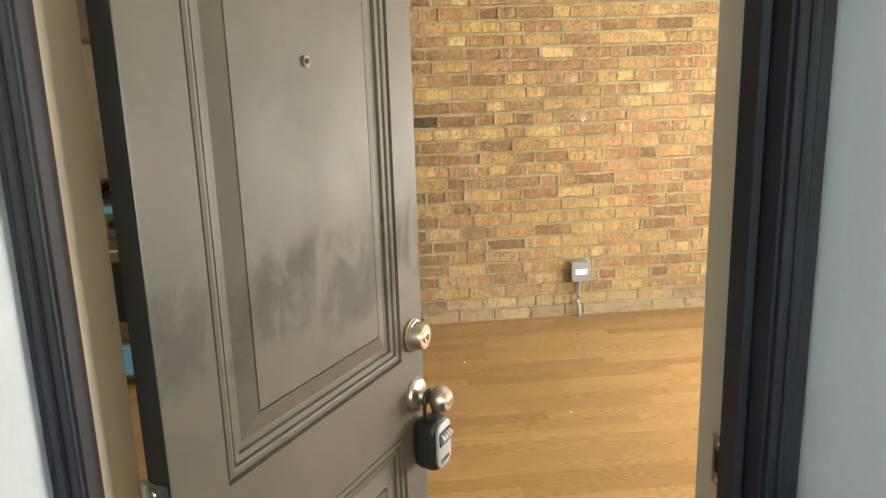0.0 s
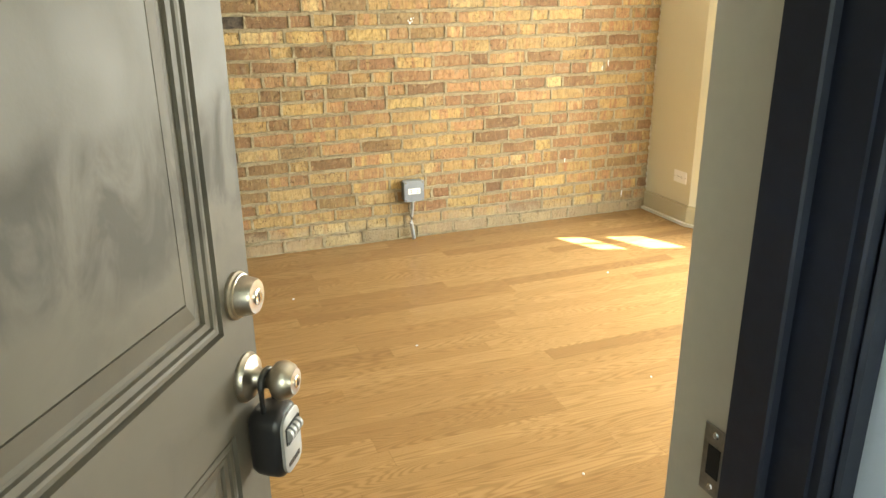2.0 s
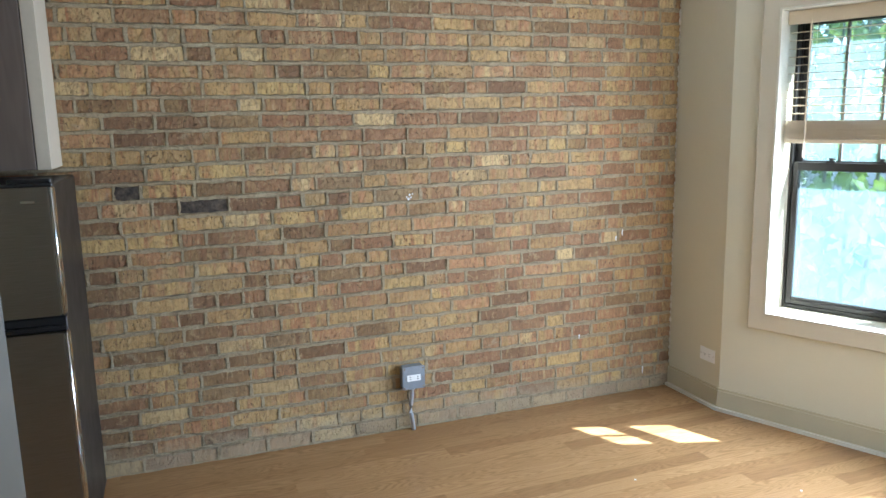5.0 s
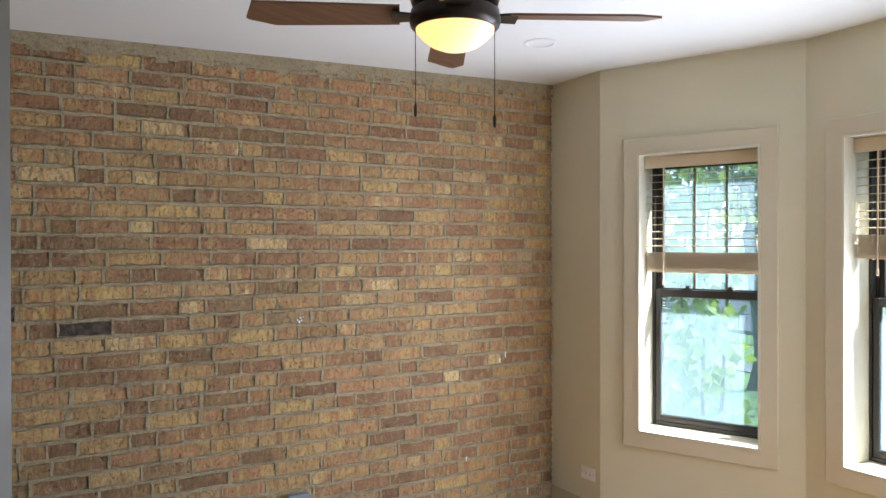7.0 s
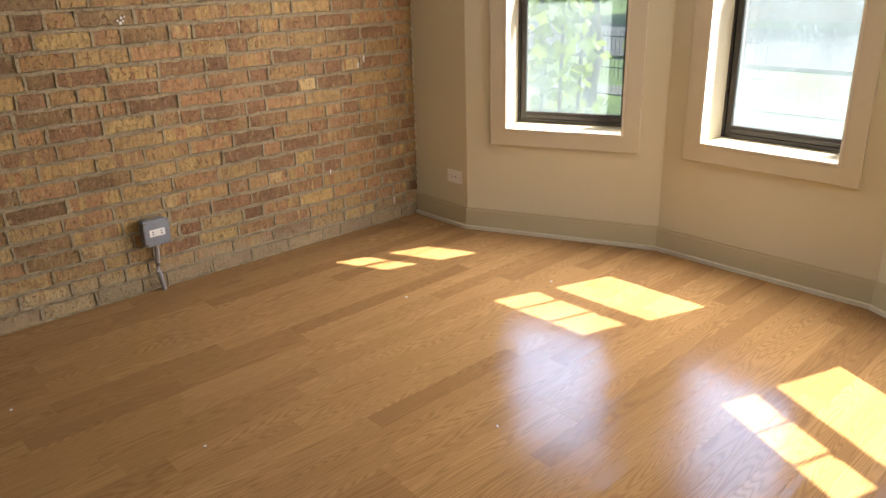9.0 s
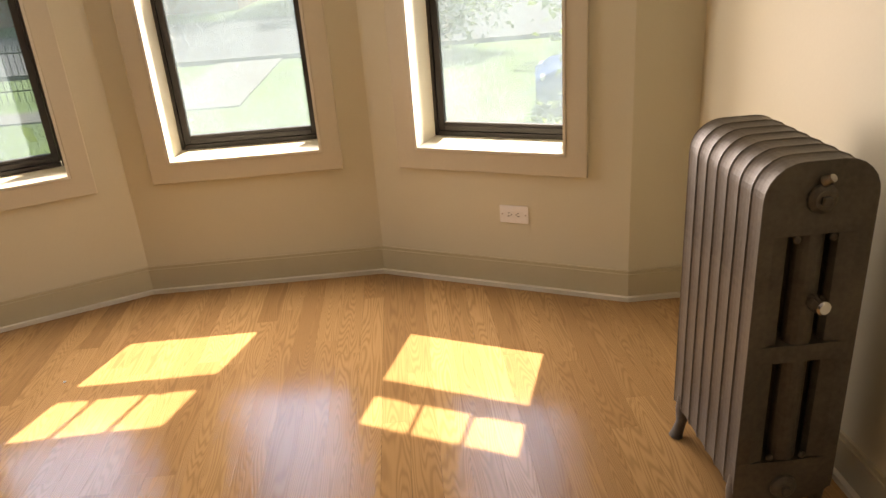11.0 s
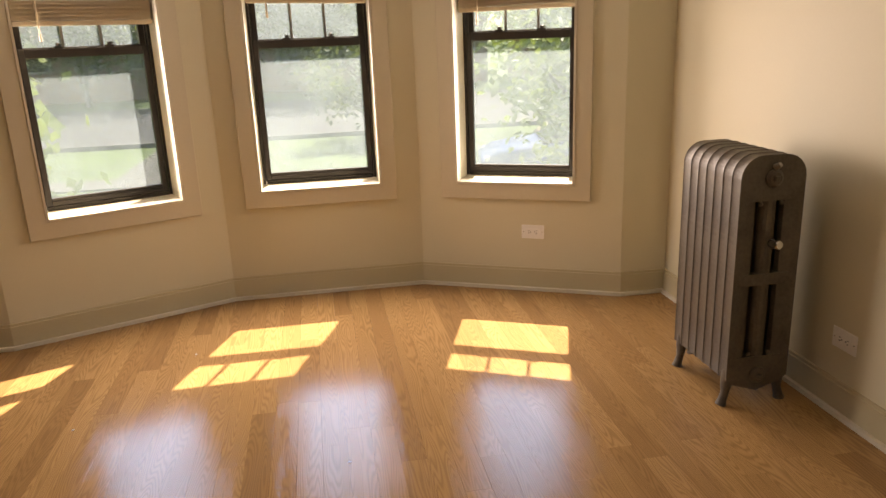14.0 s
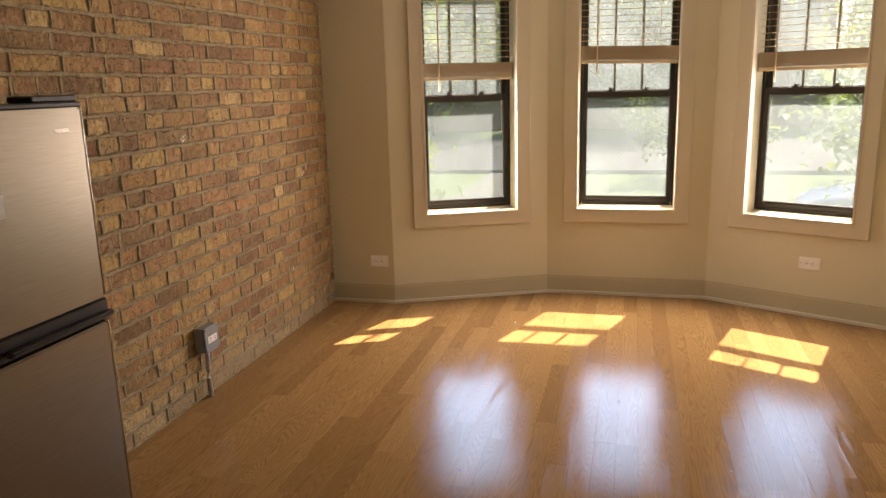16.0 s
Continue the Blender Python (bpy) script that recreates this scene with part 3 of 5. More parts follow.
def window(name, i, us):
    w, h = us[1] - us[0], W_Z1 - W_Z0
    root = thing(name, place_on(i, us[0], W_Z0), "dark bronze double-hung window with a cream casing and dusty panes", "window", "windows of the bay", "structure")
    c = 0.078
    bm = B()
    casing_ring(bm, -c, w + c, -c, h + c, c, 0.019)
    part("casing", bm, M_trim, root, "cream painted flat casing")
    # thin white liners of the reveal
    bm = B()
    bx(bm, 0.0, 0.010, -0.022, SASH_Y, 0.0, h)
    part("jamb_liner", bm, M_sill, root)
    bm = B()
    bx(bm, w - 0.010, w, -0.022, SASH_Y, 0.0, h)
    part("jamb_liner", bm, M_sill, root)
    bm = B()
    bx(bm, 0.010, w - 0.010, -0.022, SASH_Y, h - 0.010, h)
    part("head_liner", bm, M_sill, root)
    bm = B()
    bx(bm, 0.010, w - 0.010, -0.024, SASH_Y + 0.02, 0.0, 0.012, 0.002)
    part("window_sill", bm, M_sill, root, "white painted window sill")
    # outer frame with tracks
    y0, y1 = SASH_Y, SASH_Y + 0.085
    bm = B()
    bx(bm, 0.0, 0.022, y0, y1, 0.012, h)
    bx(bm, w - 0.022, w, y0, y1, 0.012, h)
    bx(bm, 0.026, w - 0.026, y0, y1, h - 0.03, h)
    bx(bm, 0.026, w - 0.026, y0, y1, 0.0, 0.030)
    bx(bm, 0.022, 0.026, y0 + 0.036, y0 + 0.046, 0.03, h - 0.03)
    bx(bm, w - 0.026, w - 0.022, y0 + 0.036, y0 + 0.046, 0.03, h - 0.03)
    part("window_frame", bm, M_bronze, root)
    mid = 0.742
    # lower sash, inner plane
    ya, yb = y0 + 0.004, y0 + 0.034
    low = B()
    x0, x1 = 0.026, w - 0.026
    st = 0.027
    bx(low, x0, x0 + st, ya, yb, 0.032, mid, 0.002)
    bx(low, x1 - st, x1, ya, yb, 0.032, mid, 0.002)
    bx(low, x0 + st, x1 - st, ya, yb, 0.032, 0.068, 0.002)
    bx(low, x0 + st, x1 - st, ya, yb, mid - 0.040, mid, 0.002)
    bx(low, x0 + st, x1 - st, ya - 0.006, ya, 0.048, 0.056, 0.001)
    lower = part("lower_sash", low, M_bronze, root)
    g = B()
    bx(g, x0 + st - 0.003, x1 - st + 0.003, ya + 0.013, ya + 0.017, 0.066, mid - 0.038)
    pane = part("pane", g, M_glass, lower, "dusty rain-streaked glass pane")
    pane.visible_shadow = False
    # upper sash, outer plane, with two upright bars
    yc, yd = y0 + 0.048, y0 + 0.078
    up = B()
    bx(up, x0, x0 + st, yc, yd, mid - 0.030, h - 0.032, 0.002)
    bx(up, x1 - st, x1, yc, yd, mid - 0.030, h - 0.032, 0.002)
    bx(up, x0 + st, x1 - st, yc, yd, mid - 0.030, mid + 0.006, 0.002)
    bx(up, x0 + st, x1 - st, yc, yd, h - 0.066, h - 0.032, 0.002)
    upper = part("upper_sash", up, M_bronze, root)
    g = B()
    bx(g, x0 + st - 0.003, x1 - st + 0.003, yc + 0.013, yc + 0.017, mid + 0.004, h - 0.064)
    pane = part("pane", g, M_glass, upper, "dusty rain-streaked glass pane")
    pane.visible_shadow = False
    for k in (1, 2):
        xm = x0 + st + (x1 - x0 - 2 * st) * k / 3
        g = B()
        bx(g, xm - 0.006, xm + 0.006, yc + 0.004, yc + 0.026, mid + 0.006, h - 0.066, 0.002)
        part("muntin", g, M_muntin, upper)
    for k in (0.32, 0.68):
        g = B()
        bx(g, w * k - 0.020, w * k + 0.020, ya + 0.004, yb, mid, mid + 0.010, 0.002)
        lathe(g, [(0.010, 0), (0.010, 0.012), (0.004, 0.014)], (w * k, ya + 0.016, mid + 0.010), (0, 0, 1), 10)
        bx(g, w * k - 0.003, w * k + 0.020, ya + 0.010, ya + 0.020, mid + 0.014, mid + 0.020, 0.001)
        part("sash_lock", g, M_bronze, root)
    return root


def blind(i, us, tilt, bottom):
    """Faux-wood blind, half drawn up, its lowered slats gathered on the bottom rail."""
    w = us[1] - us[0]
    h = W_Z1 - W_Z0
    root = thing("venetian_blind", place_on(i, us[0], W_Z0), "cream faux-wood venetian blind drawn half up, slats open", "window blind", "blinds of the bay")
    x0, x1, ym = 0.018, w - 0.018, 0.085
    bm = B()
    bx(bm, x0, x1, ym - 0.026, ym + 0.030, h - 0.060, h - 0.011, 0.002)
    part("headrail", bm, M_blind, root)
    bm = B()
    bx(bm, 0.012, w - 0.012, ym - 0.036, ym - 0.028, h - 0.074, h - 0.012, 0.002)
    part("valance", bm, M_blind, root)
    zb = bottom - W_Z0

    def lean(bm):
        bmesh.ops.rotate(bm, verts=bm.verts, cent=(w / 2, ym, zb), matrix=Matrix.Rotation(tilt, 3, "Y"))
        return bm
    bm = B()
    bx(bm, x0, x1, ym - 0.026, ym + 0.026, zb, zb + 0.020, 0.003)
    part("bottom_rail", lean(bm), M_blind, root)
    nst = 20
    for k in range(nst):
        z = zb + 0.022 + k * 0.0042
        dy = (-0.006, 0.003, 0.005, 0.0)[k % 4] + random.uniform(-0.002, 0.002)
        bm = B()
        bx(bm, x0, x1, ym - 0.025 + dy, ym + 0.025 + dy, z, z + 0.0034)
        part("slat", lean(bm), M_blind, root)
    top = h - 0.072
    z = zb + 0.022 + nst * 0.0042 + 0.030
    while z < top - 0.01:
        f = max(0.0, 1 - (z - zb) / 0.5)
        bm = B()
        bx(bm, x0, x1, ym - 0.025, ym + 0.025, z, z + 0.0030)
        bmesh.ops.rotate(bm, verts=bm.verts, cent=(w / 2, ym, z), matrix=Matrix.Rotation(tilt * f, 3, "Y") @ Matrix.Rotation(radians(4), 3, "X"))
        part("slat", bm, M_blind, root)
        z += 0.0375
    for k in (0.2, 0.8):
        for yy in (-0.027, 0.027):
            bm = B()
            cy(bm, (w * k, ym + yy, zb + 0.01), (w * k, ym + yy, h - 0.06), 0.0009, seg=5)
            part("ladder_cord", bm, M_blind, root)
        pts = [(w * k + 0.012 * math.sin(a * 1.9), ym - 0.031 - 0.004 * math.cos(a), zb + 0.012 + 0.010 * a) for a in range(8)]
        bm = B()
        tube(bm, pts, 0.0014, 5)
        part("slack_cord", bm, M_blind, root)
    bm = B()
    cy(bm, (w * 0.19, ym - 0.040, zb - 0.035), (w * 0.19, ym - 0.036, h - 0.06), 0.0042, seg=8)
    lathe(bm, [(0.004, 0), (0.006, 0.006), (0.006, 0.028), (0.003, 0.034)], (w * 0.19, ym - 0.040, zb - 0.065), (0, 0, 1), 8)
    part("tilt_wand", bm, M_blind, root)
    return root


for k, (i, tilt, bot) in enumerate(((1, 0.004, 1.392), (2, 0.030, 1.466), (3, -0.006, 1.396))):
    window("window_%d" % (k + 1), i, WIN_U[k + 1])
    blind(i, WIN_U[k + 1], tilt, bot)


# ---- entry door, standing open ----
HINGE = (-0.150, 1.230)
DOOR_OPEN = 58.0
LW, LT, LH = 0.622, 0.034, 2.02


def ring_panel(bm, x0, x1, z0, z1, steps):
    """Nested rectangles sunk by (inset, depth), towards -y out."""
    loops = []
    for ins, dep in steps:
        loops.append([bm.verts.new(v) for v in ((x0 + ins, dep, z0 + ins), (x1 - ins, dep, z0 + ins), (x1 - ins, dep, z1 - ins), (x0 + ins, dep, z1 - ins))])
    for a, b in zip(loops, loops[1:]):
        for k in range(4):
            bm.faces.new((a[k], a[(k + 1) % 4], b[(k + 1) % 4], b[k]))
    bm.faces.new(loops[-1])


def entry_door():
    root = thing("door_1", pose(HINGE[0], HINGE[1], 0.008, 0, 0, DOOR_OPEN), "taupe painted panelled entry door standing open, with smears", "door", kind="structure")
    px0, px1 = 0.090, 0.542
    rows = ((0.22, 0.765), (0.906, 1.88))
    bm = B()
    for a in ((0, px0, 0, LH), (px1, LW, 0, LH), (px0, px1, 0, rows[0][0]), (px0, px1, rows[0][1], rows[1][0]), (px0, px1, rows[1][1], LH)):
        bx(bm, a[0], a[1], 0.0, LT - 0.004, a[2], a[3])
    bx(bm, 0, LW, LT - 0.004, LT, 0, LH)
    part("leaf", bm, M_door, root)
    edge = B()
    bx(edge, -0.0015, 0.0, 0.0, LT, 0, LH)
    part("hinge_edge", edge, M_black, root, "black hinge edge")
    prof = [(0, 0), (0.0008, 0.008), (0.0045, 0.008), (0.006, 0.003), (0.012, 0.002), (0.016, 0.003), (0.0172, 0.008), (0.0195, 0.008), (0.0205, 0.005), (0.0285, 0.006),
            (0.0292, 0.011), (0.0325, 0.011), (0.0335, 0.0105), (0.040, 0.011), (0.0695, 0.0025), (0.0700, 0.006), (0.0715, 0.006), (0.0722, 0.002), (0.076, 0.002)]
    for z0, z1 in rows:
        bm = B()
        ring_panel(bm, px0, px1, z0, z1, prof)
        part("panel", bm, M_door, root)
    # peephole
    bm = B()
    lathe(bm, [(0.0085, 0.0), (0.0085, 0.003), (0.0065, 0.004), (0.0045, 0.0025)], (0.316, 0.002, 1.428), (0, -1, 0), 18)
    pe = part("peephole", bm, M_nickel, root, smooth=True)
    bm = B()
    lathe(bm, [(0.0042, 0.0), (0.003, 0.0012)], (0.316, -0.001, 1.428), (0, -1, 0), 12)
    part("lens", bm, M_void, pe)
    # deadbolt
    bm = B()
    lathe(bm, [(0.0315, 0.0), (0.0315, 0.004), (0.029, 0.006), (0.0285, 0.009), (0.0265, 0.010), (0.0235, 0.026), (0.0215, 0.029), (0.012, 0.0295)], (0.582, 0.0, 0.944), (0, -1, 0), 28)
    db = part("deadbolt", bm, M_nickel, root, "brushed nickel deadbolt", True)
    bm = B()
    lathe(bm, [(0.0105, 0.0), (0.0105, 0.002), (0.009, 0.0028)], (0.582, -0.0292, 0.944), (0, -1, 0), 18)
    part("keyway", bm, M_chrome, db, smooth=True)
    bm = B()
    bx(bm, 0.5808, 0.5832, -0.0326, -0.0318, 0.938, 0.949)
    part("key_slot", bm, M_void, db)
    # knob
    bm = B()
    lathe(bm, [(0.034, 0.0), (0.034, 0.003), (0.031, 0.006), (0.030, 0.009), (0.024, 0.011), (0.017, 0.014), (0.0135, 0.018), (0.0125, 0.034), (0.0165, 0.038), (0.0235, 0.043),
               (0.0262, 0.050), (0.0262, 0.056), (0.023, 0.064), (0.018, 0.068), (0.0175, 0.070), (0.009, 0.0705)], (0.586, 0.0, 0.825), (0, -1, 0), 30)
    kn = part("door_knob", bm, M_nickel, root, "brushed nickel door knob", True)
    bm = B()
    lathe(bm, [(0.0085, 0.0), (0.0085, 0.0016), (0.007, 0.0024)], (0.586, -0.0702, 0.825), (0, -1, 0), 16)
    part("keyway", bm, M_chrome, kn, smooth=True)
    bm = B()
    bx(bm, 0.585, 0.587, -0.0734, -0.0725, 0.820, 0.829)
    part("key_slot", bm, M_void, kn)
    # hinges: leaf on the door's edge, barrel behind
    for z in (0.855, 0.20, 1.75):
        bm = B()
        bx(bm, -0.0035, -0.0015, 0.004, LT - 0.004, z, z + 0.10)
        hg = part("hinge", bm, M_hinge, root, "dark worn butt hinge")
        for k in range(5):
            b2 = B()
            cy(b2, (-0.006, LT + 0.002, z + 0.0205 * k), (-0.006, LT + 0.002, z + 0.0205 * k + 0.0195), 0.0065, seg=12)
            part("knuckle", b2, M_steelworn, hg, smooth=True)
        for k, yy in enumerate((0.012, 0.026, 0.012, 0.026)):
            b2 = B()
            lathe(b2, [(0.0042, 0), (0.0030, 0.0012)], (-0.0034, yy, z + 0.016 + 0.023 * k), (-1, 0, 0), 10)
            part("screw", b2, M_chrome, hg, smooth=True)
    return root


door = entry_door()


def rounded_slab(bm, x0, x1, z0, z1, r, levels, seg=5):
    """Rounded rectangle drawn through (y, inset) levels."""
    loops = []
    for y, ins in levels:
        rr = max(r - ins, 0.001)
        pts = []
        for cx, cz, a0 in ((x1 - r, z1 - r, 0), (x0 + r, z1 - r, 90), (x0 + r, z0 + r, 180), (x1 - r, z0 + r, 270)):
            for k in range(seg + 1):
                a = radians(a0 + 90.0 * k / seg)
                pts.append(bm.verts.new((cx + rr * math.cos(a), y, cz + rr * math.sin(a))))
        loops.append(pts)
    n = len(loops[0])
    for a, b in zip(loops, loops[1:]):
        for k in range(n):
            bm.faces.new((a[k], a[(k + 1) % n], b[(k + 1) % n], b[k]))
    bm.faces.new(loops[0][::-1])
    bm.faces.new(loops[-1])
    return bm


def lock_box():
    """Key lock box hanging by its shackle from the knob's neck."""
    root = thing("key_lock_box", door.matrix_basis @ pose(0.583, -0.026, 0.825), "black and grey key lock box hanging from the door knob", "lock box")
    bm = B()
    rounded_slab(bm, -0.033, 0.033, -0.137, -0.036, 0.022, [(0.018, 0.012), (0.014, 0.005), (0.006, 0.001), (-0.004, 0.0), (-0.020, 0.0), (-0.026, 0.002), (-0.030, 0.007)])
    part("body", bm, M_black, root, smooth=True)
    bm = B()
    rounded_slab(bm, -0.027, 0.027, -0.130, -0.043, 0.017, [(-0.0285, 0.0), (-0.0335, 0.0), (-0.0345, 0.0015)])
    fp = part("face_plate", bm, M_greyplastic, root, "grey face plate", True)
    bm = B()
    bx(bm, -0.022, 0.022, -0.0352, -0.0343, -0.085, -0.058, 0.002)
    part("dial_window", bm, M_void, fp)
    for k in range(4):
        bm = B()
        cy(bm, (-0.016 + 0.0105 * k - 0.003, -0.0340, -0.071), (-0.016 + 0.0105 * k + 0.003, -0.0340, -0.071), 0.009, seg=14)
        part("dial", bm, M_greyplastic, fp, smooth=True)
    bm = B()
    for k in range(6):
        bx(bm, -0.019 + 0.0062 * k, -0.0145 + 0.0062 * k, -0.0350, -0.0344, -0.119, -0.112)
    part("lettering_bars", bm, M_black, fp)
    bm = B()
    pts = [(-0.018, -0.004, -0.040), (-0.018, -0.004, -0.004)] + [(-0.018 * math.cos(a), -0.004, 0.0135 * math.sin(a) + 0.000) for a in [math.pi * k / 8 for k in range(1, 8)]] + [(0.018, -0.004, -0.004), (0.018, -0.004, -0.040)]
    tube(bm, pts, 0.0045, 10)
    part("shackle", bm, M_black, root, smooth=True)
    return root


lock_box()


# ---- door frame ----
def door_frame():
    root = thing("door_frame", Matrix(), "entry door frame, dark on the hall side and pale inside", "door frame", kind="structure")
    J0, J1 = DX0, DX1
    for nm, xa, xb, ys in (("side_jamb", J0 - 0.019, J0, 1.198), ("side_jamb", J1, J1 + 0.019, 1.236)):
        bm = B()
        bx(bm, xa, xb, ys, DOORWALL_IN + 0.006, 0, DZ)
        part(nm, bm, M_jamb, root, "pale painted jamb")
        bm = B()
        bx(bm, xa, xb, DOORWALL_OUT - 0.006, ys, 0, DZ)
        part("dark_jamb", bm, M_navy, root, "dark painted jamb")
    for xa, xb in ((J1 - 0.011, J1),):
        bm = B()
        bx(bm, xa, xb, 1.192, 1.234, 0, DZ - 0.011, 0.002)
        part("door_stop", bm, M_navy, root, "dark painted stop")
    bm = B()
    bx(bm, J0, J1, DOORWALL_OUT - 0.006, DOORWALL_IN + 0.006, DZ, DZ + 0.019)
    part("head_jamb", bm, M_jamb, root)
    # hall-side casing, stepped
    for xa, xb, xi in ((J0 - 0.032, J0 - 0.003, J0 - 0.012), (J1 + 0.004, J1 + 0.042, J1 + 0.014)):
        bm = B()
        bx(bm, xa, xb, DOORWALL_OUT - 0.016, DOORWALL_OUT, 0, DZ + 0.06, 0.002)
        e0, e1 = sorted((xi, xi + (0.012 if xi > 0 else -0.012)))
        bx(bm, e0, e1, DOORWALL_OUT - 0.022, DOORWALL_OUT - 0.0155, 0, DZ + 0.06, 0.003)
        part("hall_casing", bm, M_navy, root, "dark navy painted casing")
    for xa, xb in ((J0 - 0.075, J0 - 0.006),):
        bm = B()
        bx(bm, xa, xb, DOORWALL_IN, DOORWALL_IN + 0.018, 0, DZ + 0.07, 0.003)
        part("room_casing", bm, M_trim, root)
    bm = B()
    bx(bm, J1 + 0.004, J1 + 0.075, DOORWALL_IN, DOORWALL_IN + 0.006, 0, DZ + 0.07, 0.001)
    part("room_casing", bm, M_trim, root)
    for z in (0.921, 0.790):
        bm = B()
        bx(bm, J1 - 0.002, J1, 1.238, 1.266, z - 0.034, z + 0.034, 0.0006)
        sp = part("strike_plate", bm, M_steelworn, root, "worn steel strike plate")
        bm = B()
        bx(bm, J1 - 0.0026, J1 - 0.0019, 1.244, 1.259, z - 0.015, z + 0.015)
        part("bolt_hole", bm, M_void, sp)
        for dz in (-0.026, 0.026):
            bm = B()
            lathe(bm, [(0.0035, 0), (0.0025, 0.001)], (J1 - 0.002, 1.252, z + dz), (-1, 0, 0), 10)
            part("screw", bm, M_chrome, sp)
    bm = B()
    bx(bm, J0, J1, DOORWALL_OUT - 0.02, DOORWALL_IN + 0.02, 0.0, 0.008, 0.003)
    part("threshold", bm, M_rail, root)
    return root


door_frame()


# ---- radiator ----
def radiator():
    x0, pitch, nsec = 1.662, 0.0545, 7
    root = thing("radiator", pose(x0, 1.212, 0), "cast-iron column radiator in dull grey-brown metallic paint", "radiator")
    D, H = 0.228, 0.885
    ys = (0.040, D / 2, D - 0.040)

    def section():
        """One casting: three columns, hollowed a little between sharp joint ridges, joined by loops at top, middle and bottom."""
        bm = B()
        hx = pitch / 2
        # outer columns with a shallow scallop on the broad face
        for y, sgn in ((D, -1), (0.0, 1)):
            plan = [(-hx, y), (-hx * 0.86, y + sgn * 0.0022), (-hx * 0.5, y + sgn * 0.0040), (0, y + sgn * 0.0046), (hx * 0.5, y + sgn * 0.0040), (hx * 0.86, y + sgn * 0.0022), (hx, y),
                    (hx * 0.93, y + sgn * 0.030), (hx * 0.6, y + sgn * 0.062), (0, y + sgn * 0.068), (-hx * 0.6, y + sgn * 0.062), (-hx * 0.93, y + sgn * 0.030)]
            prism(bm, plan if sgn < 0 else plan[::-1], 0.10, H - 0.074)
        vs = cy(bm, (0, D / 2, 0.115), (0, D / 2, H - 0.095), 1.0, seg=16)
        for v in vs:
            v.co.x *= hx * 0.96
            v.co.y = D / 2 + (v.co.y - D / 2) * 0.030
        prof = []
        R = 0.075
        for a in range(0, 91, 10):
            prof.append((R - R * math.cos(radians(a)), H - R + R * math.sin(radians(a))))
        prof += [(D - y, z) for y, z in reversed(prof)]
        prof += [(D - 0.012, H - 0.135), (D - 0.03, H - 0.150), (0.03, H - 0.150), (0.012, H - 0.135)]
        bot = [(0.0, 0.175), (0.0, 0.105), (0.020, 0.085), (D / 2 - 0.045, 0.070), (D / 2, 0.055), (D / 2 + 0.045, 0.070), (D - 0.020, 0.085), (D, 0.105), (D, 0.175), (D - 0.012, 0.185), (0.012, 0.185)]
        midb = [(0.012, 0.445), (D - 0.012, 0.445), (D - 0.012, 0.485), (0.012, 0.485)]
        for pr in (prof, bot, midb):
            loops = []
            cyy = sum(p[0] for p in pr) / len(pr)
            czz = sum(p[1] for p in pr) / len(pr)
            dip = [(-hx, 0.0), (-hx * 0.86, 0.0022), (-hx * 0.5, 0.0040), (0, 0.0046), (hx * 0.5, 0.0040), (hx * 0.86, 0.0022), (hx, 0.0)]
            for xx, d in dip:
                ring = []
                for y, z in pr:
                    v = Vector((y - cyy, z - czz))
                    v = v * (1 - d / max(v.length, 0.02))
                    ring.append(bm.verts.new((xx, cyy + v.x, czz + v.y)))
                loops.append(ring)
            n = len(pr)
            for a, b in zip(loops, loops[1:]):
                for k in range(n):
                    bm.faces.new((a[k], a[(k + 1) % n], b[(k + 1) % n], b[k]))
            bm.faces.new(loops[0][::-1])
            bm.faces.new(loops[-1])
        return bm
    me = mesh_of("section", section(), M_rad)
    for k in range(nsec):
        ob = new("section", me)
        ob.parent = root
        ob.location = (pitch * (k + 0.5), 0, 0)
    # fine cast seam along each joint, over the top and down both sides
    for k in range(nsec):
        xc = pitch * k + (0.0008 if k == 0 else 0)
        bm = B()
        arc = [(0.075 - 0.0752 * math.cos(radians(a)), H - 0.075 + 0.0752 * math.sin(radians(a))) for a in range(0, 91, 15)]
        tube(bm, [(xc, 0.0, 0.112)] + [(xc, y, z) for y, z in arc] + [(xc, D - y, z) for y, z in reversed(arc)] + [(xc, D, 0.112)], 0.0013, 6)
        part("joint_ridge", bm, M_rad, root, smooth=True)
    # feet on the end sections
    for xc in (pitch * 0.5, pitch * (nsec - 0.5)):
        for y, s in ((D - 0.018, 1), (0.018, -1)):
            bm = B()
            tube(bm, [(xc, y - s * 0.008, 0.13), (xc, y, 0.085), (xc, y + s * 0.004, 0.045), (xc, y + s * 0.012, 0.016), (xc, y + s * 0.016, 0.0)], [0.024, 0.021, 0.014, 0.016, 0.020], 12)
            part("foot", bm, M_rad, root, smooth=True)
    # end plugs, vent and knobs on the near end
    for z in (H - 0.075, 0.115):
        bm = B()
        lathe(bm, [(0.030, 0.0), (0.030, 0.008), (0.024, 0.012), (0.020, 0.016)], (0.001, D / 2, z), (-1, 0, 0), 20)
        pl = part("plug", bm, M_rad, root, smooth=True)
        bm = B()
        bx(bm, -0.024, -0.014, D / 2 - 0.009, D / 2 + 0.009, z - 0.009, z + 0.009, 0.002)
        part("square_head", bm, M_rad, pl)
    for y in (ys[0] + 0.037, ys[2] - 0.037):
        for z in (H - 0.160, 0.195):
            bm = B()
            lathe(bm, [(0.008, 0), (0.008, 0.004), (0.004, 0.007)], (0.006, y, z), (-1, 0, 0), 10)
            part("boss", bm, M_rad, root, smooth=True)
